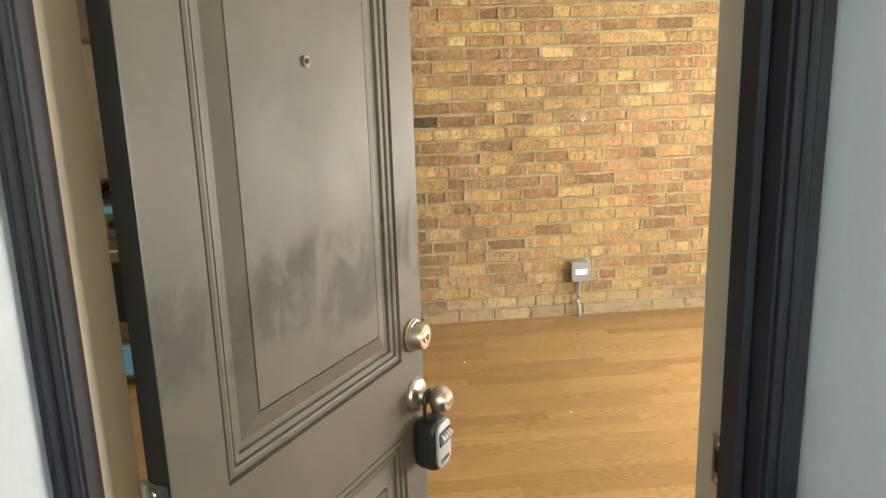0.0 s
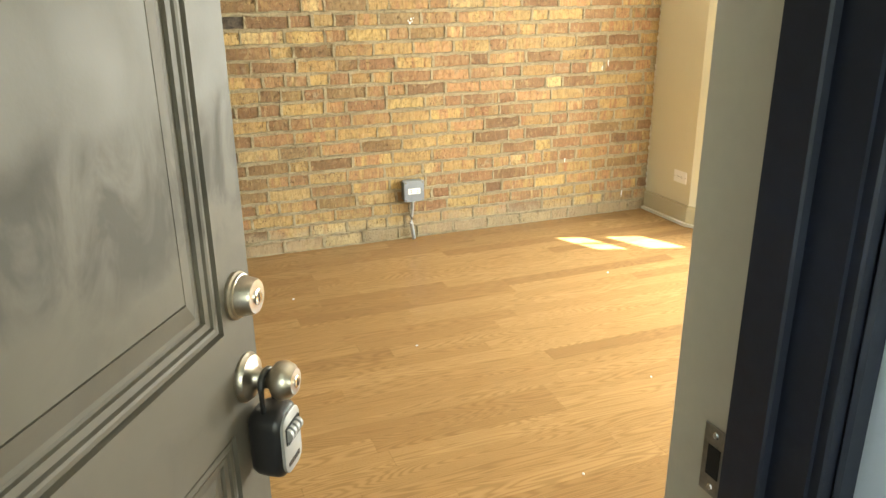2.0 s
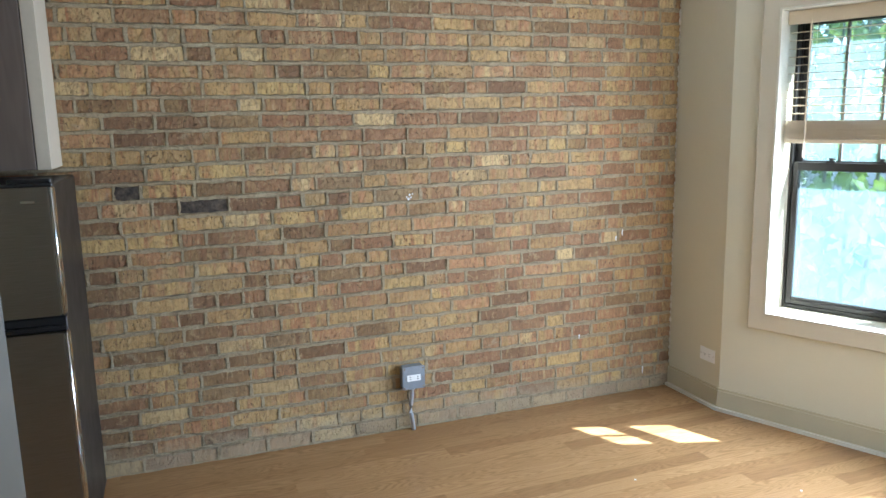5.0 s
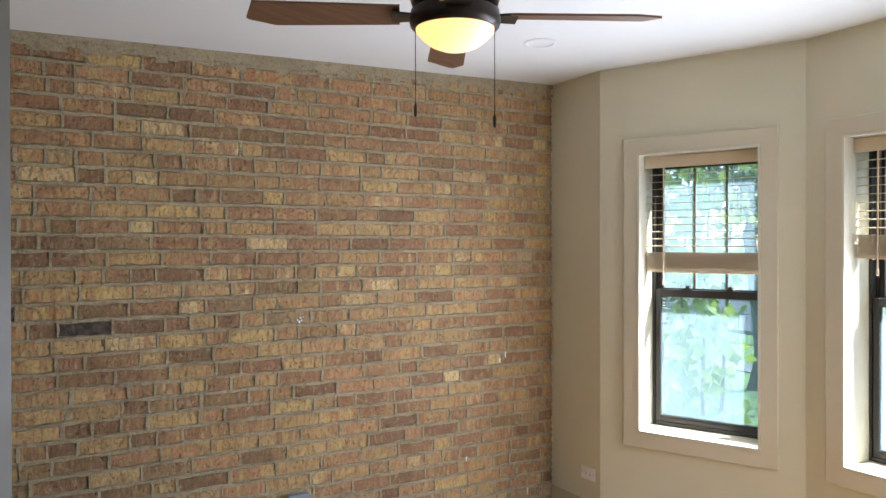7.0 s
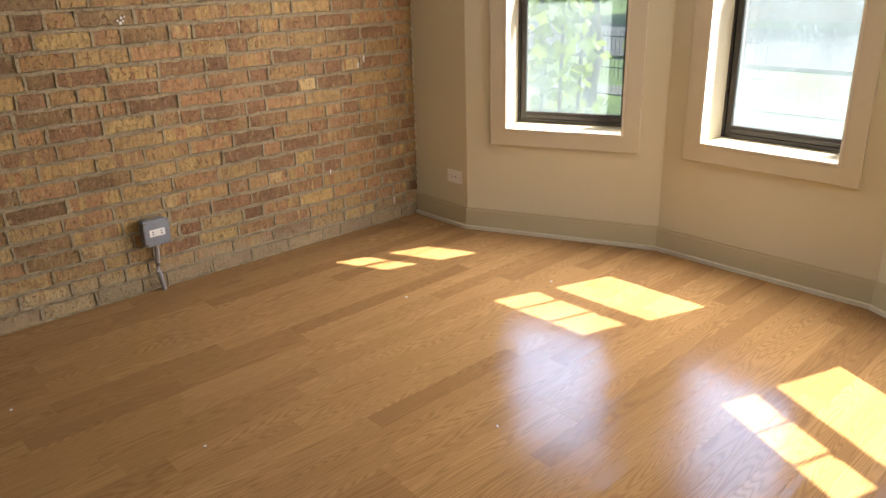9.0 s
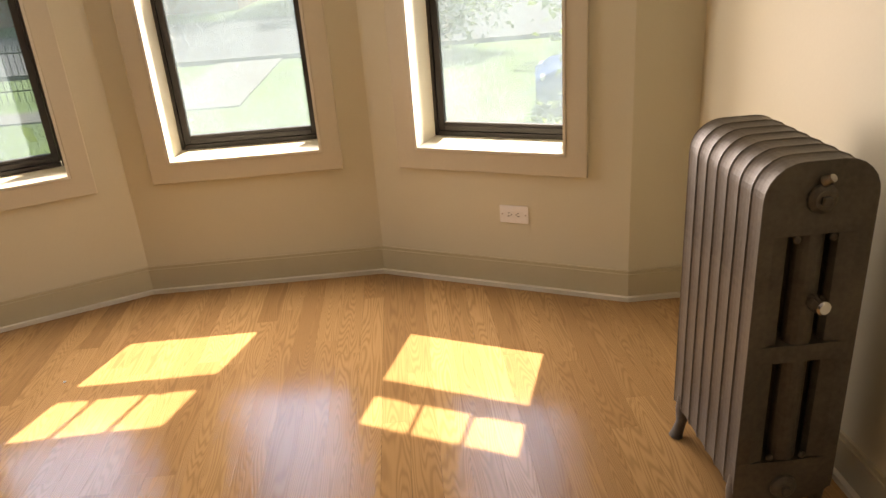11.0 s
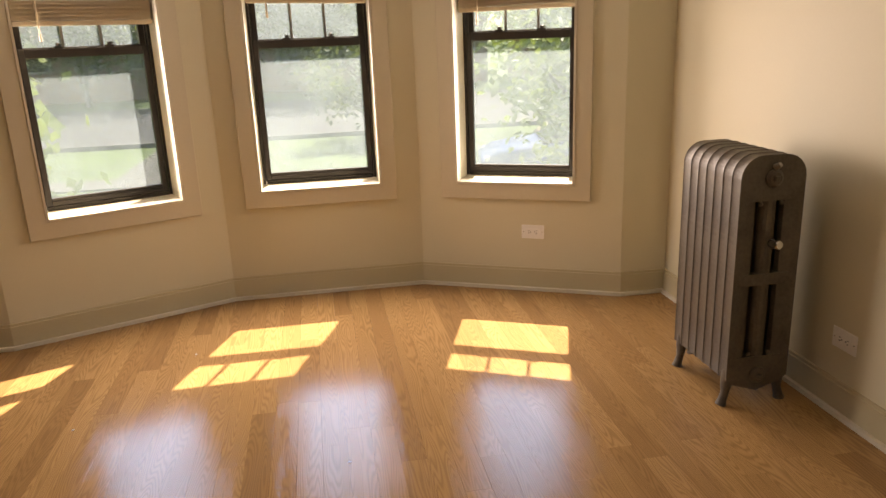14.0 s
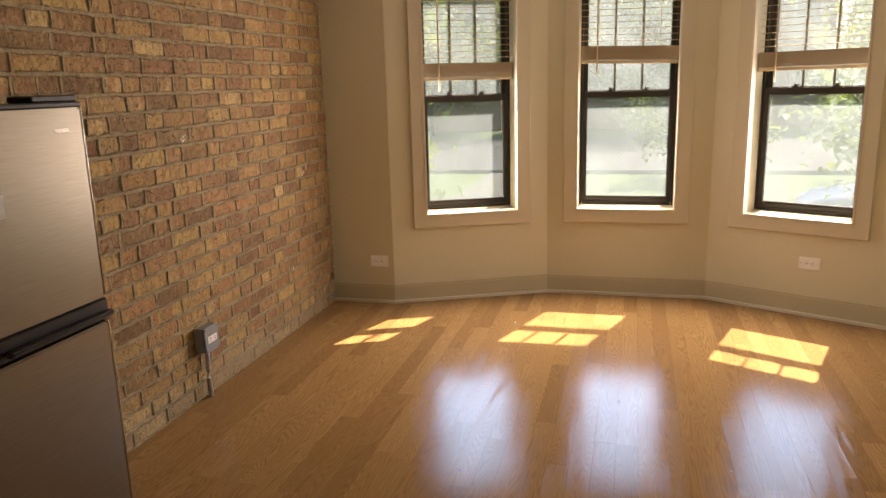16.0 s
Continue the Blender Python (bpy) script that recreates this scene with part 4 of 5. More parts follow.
    for k in range(nsec - 1):
        bm = B()
        bx(bm, pitch * (k + 1) - 0.0035, pitch * (k + 1) + 0.0035, 0.02, D - 0.02, 0.10, 0.17)
        part("nipple_joint", bm, M_rad, root)
    bm = B()
    cy(bm, (-0.001, D / 2 - 0.004, 0.595), (-0.016, D / 2 - 0.004, 0.595), 0.009)
    lathe(bm, [(0.012, 0.0), (0.019, 0.004), (0.0195, 0.016), (0.0165, 0.022), (0.015, 0.040), (0.011, 0.044)], (-0.012, D / 2 - 0.004, 0.595), (-1, 0, 0.05), 20)
    part("air_vent", bm, M_chrome, root, "chrome air vent valve", True)
    bm = B()
    tube(bm, [(-0.004, D / 2, H - 0.040), (-0.020, D / 2 - 0.006, H - 0.028)], [0.012, 0.008], 10)
    part("bleed_key", bm, M_steelworn, root, smooth=True)
    # supply pipe at the far end
    bm = B()
    tube(bm, [(pitch * nsec, D / 2, 0.115), (pitch * nsec + 0.05, D / 2, 0.115), (pitch * nsec + 0.07, D / 2, 0.09), (pitch * nsec + 0.07, D / 2, 0.0)], 0.017, 12)
    part("supply_pipe", bm, M_rad, root, smooth=True)
    return root


radiator()


# ---- outlets ----
def outlet(m, label, decor=True):
    """Duplex outlet in a white plate lying on its side; local x along the wall, y into the wall."""
    root = thing("wall_outlet", m, label, "outlet", "wall outlets")
    bm = B()
    bx(bm, -0.058, 0.058, -0.005, 0.0, -0.036, 0.036, 0.0022, 2)
    part("cover_plate", bm, M_plate, root)
    bm = B()
    bx(bm, -0.034, 0.034, -0.0066, -0.0048, -0.0165, 0.0165, 0.001)
    part("receptacle", bm, M_plate, root)
    for s in (-1, 1):
        for dx, hh in ((-0.006, 0.0042), (0.006, 0.0034)):
            bm = B()
            bx(bm, s * 0.019 - hh, s * 0.019 + hh, -0.0072, -0.0064, dx - 0.0011, dx + 0.0011)
            part("slot", bm, M_void, root)
        bm = B()
        lathe(bm, [(0.0024, 0), (0.0024, 0.0008)], (s * 0.019 - s * 0.009, -0.0064, 0.0), (0, -1, 0), 8)
        part("ground_hole", bm, M_void, root)
        bm = B()
        lathe(bm, [(0.003, 0), (0.002, 0.001)], (s * 0.047, -0.005, 0), (0, -1, 0), 8)
        part("screw", bm, M_chrome, root)
    return root


def along_wall(i, x, y, z):
    p, q = Vector(BAY[i]), Vector(BAY[i + 1])
    d = (q - p).normalized()
    return place_on(i, (Vector((x, y)) - p).dot(d), z)


outlet(along_wall(3, 2.972, 1.757, 0.310), "white duplex outlet lying sideways on the bay wall")
outlet(along_wall(0, 2.906, 4.285, 0.272), "white duplex outlet lying sideways beside the brick corner")
outlet(pose(1.545, SOUTH_Y, 0.265, 0, 0, 180), "white duplex outlet lying sideways behind the radiator")


def surface_box():
    """Grey surface box with a duplex outlet on the brick, fed by a short conduit from the floor."""
    root = thing("surface_outlet_box", pose(1.335, BRICK_Y - 0.006, 0.285), "grey metal outlet box on the brick wall with a conduit", "outlet box")
    bm = B()
    bx(bm, -0.056, 0.056, -0.052, 0.0, -0.056, 0.056, 0.006, 2)
    part("box", bm, M_boxgrey, root)
    bm = B()
    bx(bm, -0.058, 0.058, -0.058, -0.052, -0.058, 0.058, 0.004, 2)
    cv = part("cover", bm, M_boxgrey, root)
    bm = B()
    bx(bm, -0.035, 0.035, -0.0605, -0.0575, -0.016, 0.016, 0.001)
    rc = part("receptacle", bm, M_plate, root, "white duplex receptacle")
    for s in (-1, 1):
        for dz in (-0.006, 0.006):
            bm = B()
            bx(bm, s * 0.019 - 0.0045, s * 0.019 + 0.0045, -0.0612, -0.0603, dz - 0.0014, dz + 0.0014)
            part("slot", bm, M_void, rc)
    for sx in (-1, 1):
        for sz in (-1, 1):
            bm = B()
            lathe(bm, [(0.0045, 0), (0.003, 0.002)], (sx * 0.048, -0.058, sz * 0.048), (0, -1, 0), 10)
            part("screw", bm, M_chrome, cv)
        bm = B()
        lathe(bm, [(0.0035, 0), (0.0025, 0.0015)], (sx * 0.042, -0.0580, 0), (0, -1, 0), 10)
        part("screw", bm, M_chrome, cv)
    bm = B()
    lathe(bm, [(0.017, 0.0), (0.017, 0.012), (0.013, 0.014)], (-0.002, -0.026, -0.056), (0, 0, -1), 14)
    part("connector", bm, M_conduit, root, smooth=True)
    bm = B()
    tube(bm, [(-0.002, -0.026, -0.065), (-0.003, -0.026, -0.10), (-0.009, -0.026, -0.15), (-0.010, -0.026, -0.19), (-0.004, -0.025, -0.235), (0.004, -0.022, -0.284)], 0.0105, 12)
    part("conduit", bm, M_conduit, root, "bent grey conduit", True)
    return root


surface_box()


# ---- fridge, the cabinet over it and the range behind ----
def fridge():
    root = thing("fridge", pose(-0.672, 3.875, 0), "small stainless-steel top-freezer fridge with black trim", "fridge")
    W = 0.600
    bm = B()
    bx(bm, 0.006, W - 0.006, 0.065, 0.66, 0.02, 1.350, 0.006)
    part("body", bm, M_black, root, "black cabinet")
    spec = (("fridge_door", 0.055, 0.868), ("freezer_door", 0.925, 1.350))
    for nm, z0, z1 in spec:
        bm = B()
        bx(bm, 0.012, W - 0.012, 0.0, 0.058, z0, z1, 0.004, 2)
        d = part(nm, bm, M_steel, root)
        for xa, xb in ((0.0, 0.012), (W - 0.012, W)):
            bm = B()
            bx(bm, xa, xb, 0.003, 0.058, z0, z1, 0.005, 3)
            part("side_trim", bm, M_chrome, d, "bright metal edge trim", True)
    bm = B()
    bx(bm, 0.0, W, 0.004, 0.060, 0.872, 0.921, 0.004)
    hb = part("handle_band", bm, M_black, root, "glossy black handle band")
    bm = B()
    bx(bm, 0.30, W - 0.008, -0.020, 0.004, 0.884, 0.896, 0.004, 2)
    part("pull_lip", bm, M_black, hb)
    bm = B()
    bx(bm, 0.0, W, 0.006, 0.064, 1.350, 1.362, 0.003)
    part("top_cap", bm, M_black, root)
    bm = B()
    bx(bm, W - 0.13, W - 0.004, 0.012, 0.075, 1.362, 1.376, 0.003)
    part("hinge_cover", bm, M_black, root)
    bm = B()
    bx(bm, 0.02, W - 0.02, 0.03, 0.06, 0.012, 0.050)
    part("kick_grille", bm, M_black, root)
    bm = B()
    bx(bm, W - 0.300, W - 0.247, -0.0012, 0.0, 1.150, 1.195)
    part("paper_label", bm, M_label, root, "small white label")
    bm = B()
    bx(bm, W - 0.095, W - 0.055, -0.0010, 0.0, 1.300, 1.308)
    part("badge", bm, M_chrome, root, "small metal badge")
    for x in (0.05, W - 0.05):
        for y in (0.10, 0.60):
            bm = B()
            cy(bm, (x, y, 0.0), (x, y, 0.022), 0.016)
            part("levelling_foot", bm, M_black, root)
    return root


fridge()


def wall_cabinet(x0, x1, z0, z1, y0=3.955, doors=2, name="wall_cabinet"):
    root = thing(name, pose(x0, y0, z0), "grey-brown wood laminate wall cabinet hung on the brick wall", "cabinet", "kitchen wall cabinets")
    w, h = x1 - x0, z1 - z0
    dep = BRICK_Y - 0.012 - y0
    bm = B()
    bx(bm, 0, w, 0.020, dep, 0, h)
    part("body", bm, M_cab, root)
    for k in range(doors):
        bm = B()
        bx(bm, w * k / doors + 0.002, w * (k + 1) / doors - 0.002, 0.0, 0.019, 0.002, h - 0.002, 0.001)
        part("door", bm, M_cab, root)
    return root


wall_cabinet(-0.75, -0.170, 1.385, 2.36, 4.28)
bm = B()
bx(bm, -0.168, -0.122, 4.286, BRICK_Y - 0.012, 1.385, 2.36, 0.001)
solid("filler_panel", bm, M_jamb, "pale filler strip beside the wall cabinet", "panel")
wall_cabinet(-1.45, -0.754, 1.66, 2.36, 4.28)


def range_cooker():
    root = thing("range_cooker", pose(-1.447, 3.93, 0), "new stainless range with black oven glass and blue film", "range")
    W = 0.755
    bm = B()
    bx(bm, 0, W, 0.04, 0.655, 0.03, 0.905, 0.004)
    part("body", bm, M_steel, root)
    bm = B()
    bx(bm, 0.004, W - 0.004, 0.0, 0.038, 0.245, 0.735, 0.006, 2)
    od = part("oven_door", bm, M_steel, root)
    bm = B()
    bx(bm, 0.10, W - 0.10, -0.003, 0.0, 0.34, 0.63)
    part("oven_glass", bm, M_void, od)
    bm = B()
    tube(bm, [(0.05, -0.002, 0.69), (0.05, -0.045, 0.69), (W - 0.05, -0.045, 0.69), (W - 0.05, -0.002, 0.69)], 0.011, 10)
    part("oven_handle", bm, M_chrome, od, smooth=True)
    bm = B()
    bx(bm, 0.004, W - 0.004, 0.002, 0.038, 0.055, 0.235, 0.005)
    dr = part("drawer", bm, M_steel, root)
    bm = B()
    bx(bm, 0.02, W - 0.02, 0.0005, 0.002, 0.07, 0.22)
    part("blue_film", bm, M_bluefilm, dr, "blue protective film")
    bm = B()
    bx(bm, 0.0, W, 0.0, 0.04, 0.745, 0.90, 0.006)
    cp = part("control_panel", bm, M_steel, root)
    bm = B()
    bx(bm, 0.01, W - 0.01, -0.0012, 0.0, 0.86, 0.892)
    part("blue_film", bm, M_bluefilm, cp, "blue protective film")
    for k in range(5):
        bm = B()
        lathe(bm, [(0.022, 0), (0.020, 0.022), (0.012, 0.026)], (0.10 + 0.139 * k, 0.0, 0.81), (0, -1, 0), 16)
        part("knob", bm, M_black, cp, smooth=True)
    bm = B()
    bx(bm, 0.0, W, 0.02, 0.655, 0.905, 0.918, 0.003)
    ct = part("cooktop", bm, M_black, root)
    for gx in (0.12, 0.44):
        bm = B()
        for k in range(4):
            bx(bm, gx + 0.06 * k, gx + 0.06 * k + 0.012, 0.10, 0.58, 0.925, 0.940)
        for yy in (0.10, 0.33, 0.56):
            bx(bm, gx, gx + 0.20, yy, yy + 0.012, 0.918, 0.9245)
        part("grate", bm, M_iron, ct)
    return root


range_cooker()
bm = B()
bx(bm, -2.6, -1.451, 3.96, BRICK_Y - 0.012, 0.10, 0.88)
bx(bm, -2.6, -1.451, 4.02, BRICK_Y - 0.012, 0.0, 0.10)
solid("base_cabinet", bm, M_cab, "grey-brown laminate base cabinet beside the range", "cabinet")
bm = B()
bx(bm, -2.62, -1.449, 3.935, BRICK_Y - 0.012, 0.8805, 0.918, 0.003)
solid("countertop", bm, M_stone, "pale stone worktop on the base cabinet", "countertop")
root = thing("backsplash", Matrix(), "cream tile backsplash over the range", "backsplash", kind="structure")
tile_bm = B()
bx(tile_bm, 0, 0.298, 0, 0.008, 0, 0.098, 0.0012)
tile_me = mesh_of("tile", tile_bm, M_tile)
for r in range(7):
    for c in range(3):
        ob = new("tile", tile_me)
        ob.parent = root
        ob.location = (-1.60 + c * 0.30 + (0.15 if r % 2 else 0), BRICK_Y - 0.016 - 0.006, 0.95 + r * 0.10)


# ---- ceiling fan and recessed lamp ----
def ceiling_fan():
    C = (1.21, 2.87)
    root = thing("ceiling_fan", pose(C[0], C[1], CEIL, 0, 0, -31), "flush ceiling fan, dark bronze with walnut blades, lamp lit", "ceiling fan")
    bm = B()
    lathe(bm, [(0.075, 0.03), (0.085, 0.06), (0.085, 0.09), (0.055, 0.115), (0.022, 0.125), (0.020, 0.20)], (0, 0, 0), (0, 0, -1), 32)
    part("canopy", bm, M_fan, root, smooth=True)
    bm = B()
    lathe(bm, [(0.03, 0.185), (0.095, 0.198), (0.122, 0.222), (0.126, 0.262), (0.118, 0.292), (0.105, 0.300)], (0, 0, 0), (0, 0, -1), 36)
    part("motor_housing", bm, M_fan, root, smooth=True)
    bm = B()
    lathe(bm, [(0.100, 0.298), (0.121, 0.312), (0.125, 0.335), (0.121, 0.352), (0.112, 0.360)], (0, 0, 0), (0, 0, -1), 36)
    part("light_kit", bm, M_fan, root, smooth=True)
    bm = B()
    lathe(bm, [(0.111, 0.354), (0.106, 0.366), (0.090, 0.384), (0.066, 0.402), (0.036, 0.414), (0.010, 0.418)], (0, 0, 0), (0, 0, -1), 36)
    part("glass_bowl", bm, M_lampglass, root, "glowing amber glass bowl", True)
    for k in range(4):
        a = radians(90 * k + 4)
        R3 = Matrix.Rotation(a, 3, "Z")
        bm = B()
        foot = [(0.10, -0.028), (0.17, -0.042), (0.17, 0.042), (0.10, 0.028)]
        prism(bm, foot, -0.330, -0.324)
        bmesh.ops.rotate(bm, verts=bm.verts, cent=(0, 0, 0), matrix=R3)
        iron = part("blade_iron", bm, M_fan, root)
        bm = B()
        outl = [(0.15, -0.050), (0.49, -0.062), (0.56, -0.030), (0.565, -0.020), (0.535, 0.062), (0.15, 0.050)]
        prism(bm, outl, -0.3235, -0.3175)
        bmesh.ops.rotate(bm, verts=bm.verts, cent=(0, 0, -0.320), matrix=Matrix.Rotation(radians(11), 3, "X"))
        bmesh.ops.rotate(bm, verts=bm.verts, cent=(0, 0, 0), matrix=R3)
        part("blade", bm, M_blade, root, "walnut fan blade")
    for s, ln in ((-1, 0.60), (1, 0.63)):
        bm = B()
        x = s * 0.105
        cy(bm, (x, -0.05, -0.35), (x, -0.05, -ln + 0.03), 0.0011, seg=6)
        lathe(bm, [(0.002, 0), (0.0045, 0.008), (0.0045, 0.030), (0.002, 0.036)], (x, -0.05, -ln + 0.032), (0, 0, -1), 10)
        part("pull_chain", bm, M_fan, root)
    return root


ceiling_fan()
bm = B()
lathe(bm, [(0.078, 0.0), (0.078, 0.004), (0.064, 0.006), (0.060, 0.003), (0.052, 0.001)], (2.25, 3.86, ceil_at(2.25)), (0, 0, -1), 30)
solid("recessed_light", bm, M_ceil, "white recessed ceiling light, unlit", "ceiling light", smooth=True)

# ---- outdoors ----
GZ = -1.35
bm = B()
bx(bm, -400, 400, -400, 400, GZ - 0.2, GZ)
solid("ground", bm, M_grass, "mown green lawn running to the horizon", "lawn", "structure")
bm = B()
bx(bm, 14.4, 15.5, 5.2, 60, GZ, GZ + 0.03)
solid("pavement", bm, M_walk, "pale concrete pavement", "pavement", "structure")
bm = B()
bx(bm, 15.5, 20.5, 5.2, 6.9, GZ, GZ + 0.03)
solid("path", bm, M_walk, "pale concrete garden path", "path", "structure")
bm = B()
bx(bm, 20.5, 20.65, -60, 60, GZ, GZ + 0.12)
solid("kerb", bm, M_walk, "concrete kerb", "kerb", "structure")
bm = B()
bx(bm, 20.65, 34.0, -60, 60, GZ, GZ + 0.012)
solid("road", bm, M_road, "grey asphalt street", "road", "structure")


def tree(x, y, h, crown, leaves, seed, leaf_size=0.16, mat=None, base=0.45):
    r = random.Random(seed)
    root = thing("tree", pose(x, y, GZ), "leafy green street tree with a brown trunk", "tree", "street trees")
    bm = B()
    pts = [(0.10 * math.sin(k * 1.3 + seed), 0.10 * math.cos(k * 1.7 + seed), h * 0.72 * k / 6) for k in range(7)]
    pts[0] = (0, 0, -0.05)
    tube(bm, pts, [0.20 - 0.024 * k for k in range(7)], 10)
    tips = []
    for k in range(9):
        z0 = h * (base - 0.08 + 0.30 * k / 9)
        a = k * 2.4 + seed
        ln = crown * r.uniform(0.55, 0.9)
        p0 = Vector((0, 0, z0))
        p2 = Vector((math.cos(a) * ln, math.sin(a) * ln, z0 + ln * r.uniform(0.35, 0.8)))
        p1 = p0.lerp(p2, 0.5) + Vector((0, 0, -0.12))
        tube(bm, [p0, p1, p2], [0.07, 0.045, 0.015], 7)
        tips += [p1, p2, p2]
    tips += [Vector(pts[-1])] * 4
    part("trunk", bm, M_bark, root, smooth=True)
    clumps = [t + Vector((r.gauss(0, 0.35), r.gauss(0, 0.35), r.gauss(0.1, 0.3))) * crown * 0.45 for t in tips for _ in range(3)]
    vs, fs = [], []
    for _ in range(leaves):
        c = r.choice(clumps)
        p = c + Vector((r.gauss(0, 1), r.gauss(0, 1), r.gauss(0, 0.8))) * crown * 0.15
        q = Euler((r.uniform(-0.9, 0.9), r.uniform(-0.9, 0.9), r.uniform(0, 6.28))).to_matrix()
        s = leaf_size * r.uniform(0.6, 1.3)
        b0 = len(vs)
        for v in ((-0.5, 0, 0), (-0.1, 0.28, 0.05), (0.5, 0, -0.05), (-0.1, -0.28, 0.05)):
            vs.append(tuple(p + q @ (Vector(v) * s)))
        fs.append((b0, b0 + 1, b0 + 2, b0 + 3))
    me = bpy.data.meshes.new("crown")
    me.from_pydata(vs, [], fs)
    me.materials.append(mat or M_leaf)
    me.update()
    ob = new("crown", me)
    ob.parent = root
    return root


tree(12.9, 10.8, 8.5, 3.2, 5200, 1, 0.24)
tree(18.5, -5.4, 7.5, 3.2, 5200, 2, 0.24, base=0.30)
tree(36.5, 2.6, 9.0, 4.2, 6500, 3, 0.32, base=0.22)
tree(36.5, -10.5, 9.0, 4.2, 6500, 4, 0.32, base=0.22)
tree(36.5, 13.0, 9.0, 4.2, 6500, 5, 0.32, base=0.22)
tree(7.4, 0.15, 1.5, 0.7, 1500, 6, 0.12, M_leaf2, base=0.25)
tree(11.5, 13.5, 3.4, 1.5, 2600, 8, 0.16, M_leaf, base=0.25)
tree(9.3, -1.0, 4.2, 1.7, 3200, 9, 0.17, M_leaf2, base=0.30)
tree(19.5, 1.2, 3.0, 1.6, 3000, 10, 0.18, M_leaf, base=0.20)


def climber():
    """A climber hanging beside the first window, pale leaves in the sun."""
    r = random.Random(11)
    root = thing("climbing_plant", pose(3.95, 4.62, GZ), "bright yellow-green climbing plant beside the window", "climbing plant")
    bm = B()
    for s in range(4):
        tube(bm, [(0.05 * s, 0.06 * s, 0), (0.04 * s + 0.05, -0.1 * s + 0.1, 1.4), (0.10 * s - 0.1, -0.10 * s + 0.05, 2.6), (0.05 * s, -0.12 * s, 3.9)], [0.022, 0.016, 0.011, 0.006], 7)
    part("stem", bm, M_bark, root, smooth=True)
    vs, fs = [], []
    for _ in range(620):
        zz = r.uniform(0.9, 4.0)
        p = Vector((r.gauss(0.05, 0.16), r.gauss(-0.12, 0.20) - 0.05 * math.sin(zz * 3), zz))
        q = Euler((r.uniform(0.6, 1.7), r.uniform(-0.5, 0.5), r.uniform(0, 6.28))).to_matrix()
        s = r.uniform(0.07, 0.13)
        b0 = len(vs)
        for v in ((0, 0.55, 0.06), (0.30, 0.25, 0), (0.5, -0.05, 0.05), (0.2, -0.2, 0), (0, -0.5, 0.03), (-0.2, -0.2, 0), (-0.5, -0.05, 0.05), (-0.30, 0.25, 0)):
            vs.append(tuple(p + q @ (Vector(v) * s)))
        fs.append(tuple(range(b0, b0 + 8)))
    me = bpy.data.meshes.new("leaves")
    me.from_pydata(vs, [], fs)
    me.materials.append(M_leaf2)
    me.update()
    ob = new("leaves", me)
    ob.parent = root
    return root


climber()


def parked_car(x, y, turn):
    """A small hatchback: lofted body, glasshouse, four wheels."""
    root = thing("car", pose(x, y, GZ, 0, 0, turn), "dark blue hatchback parked on the drive", "car")

    def loft(stations):
        bm = B()
        loops = []
        for sx, z0, z1, w0, w1 in stations:
            zm = z0 + (z1 - z0) * 0.55
            half = [(w0 * 0.94, z0), (w0, z0 + (zm - z0) * 0.4), (w0, zm), (w1, z1 - 0.03), (w1 * 0.86, z1)]
            loops.append([bm.verts.new((sx, -a, b)) for a, b in half] + [bm.verts.new((sx, a, b)) for a, b in reversed(half)])
        n = len(loops[0])
        for p, q in zip(loops, loops[1:]):
            for k in range(n):
                bm.faces.new((p[k], p[(k + 1) % n], q[(k + 1) % n], q[k]))
        bm.faces.new(loops[0][::-1])
        bm.faces.new(loops[-1])
        bmesh.ops.recalc_face_normals(bm, faces=bm.faces)
        return bm
    part("body", loft([(-2.05, 0.32, 0.70, 0.70, 0.66), (-1.95, 0.22, 0.86, 0.82, 0.76), (-1.0, 0.20, 0.93, 0.87, 0.80), (0.0, 0.20, 0.94, 0.88, 0.82), (0.9, 0.20, 0.90, 0.87, 0.80), (1.8, 0.22, 0.76, 0.82, 0.72), (2.05, 0.32, 0.62, 0.68, 0.60)]), M_carpaint, root, smooth=True)
    part("glasshouse", loft([(-1.85, 0.86, 0.95, 0.74, 0.70), (-1.35, 0.90, 1.40, 0.78, 0.58), (-0.4, 0.90, 1.46, 0.80, 0.60), (0.35, 0.90, 1.38, 0.79, 0.58), (1.05, 0.86, 0.93, 0.74, 0.70)]), M_carglass, root, smooth=True)
    bm = B()
    bx(bm, -1.30, 0.30, -0.56, 0.56, 1.40, 1.475, 0.03, 2)
    part("roof", bm, M_carpaint, root)
    for wx in (-1.28, 1.28):
        for wy, s in ((-0.80, -1), (0.80, 1)):
            bm = B()
            lathe(bm, [(0.20, 0.0), (0.29, 0.0), (0.31, 0.03), (0.31, 0.15), (0.29, 0.18), (0.20, 0.18)], (wx, wy - s * 0.09, 0.31), (0, s, 0), 22)
            wheel = part("wheel", bm, M_tyre, root, smooth=True)
            bm = B()
            lathe(bm, [(0.20, 0.0), (0.19, 0.02), (0.06, 0.04), (0.02, 0.045)], (wx, wy + s * 0.045, 0.31), (0, s, 0), 22)
            part("rim", bm, M_chrome, wheel, smooth=True)
    for wy in (-0.55, 0.55):
        bm = B()
        bx(bm, 1.86, 1.98, wy - 0.13, wy + 0.13, 0.58, 0.68, 0.02, 2)
        part("headlight", bm, M_plate, root, "pale headlight")
    return root


parked_car(11.60, -2.00, 80)


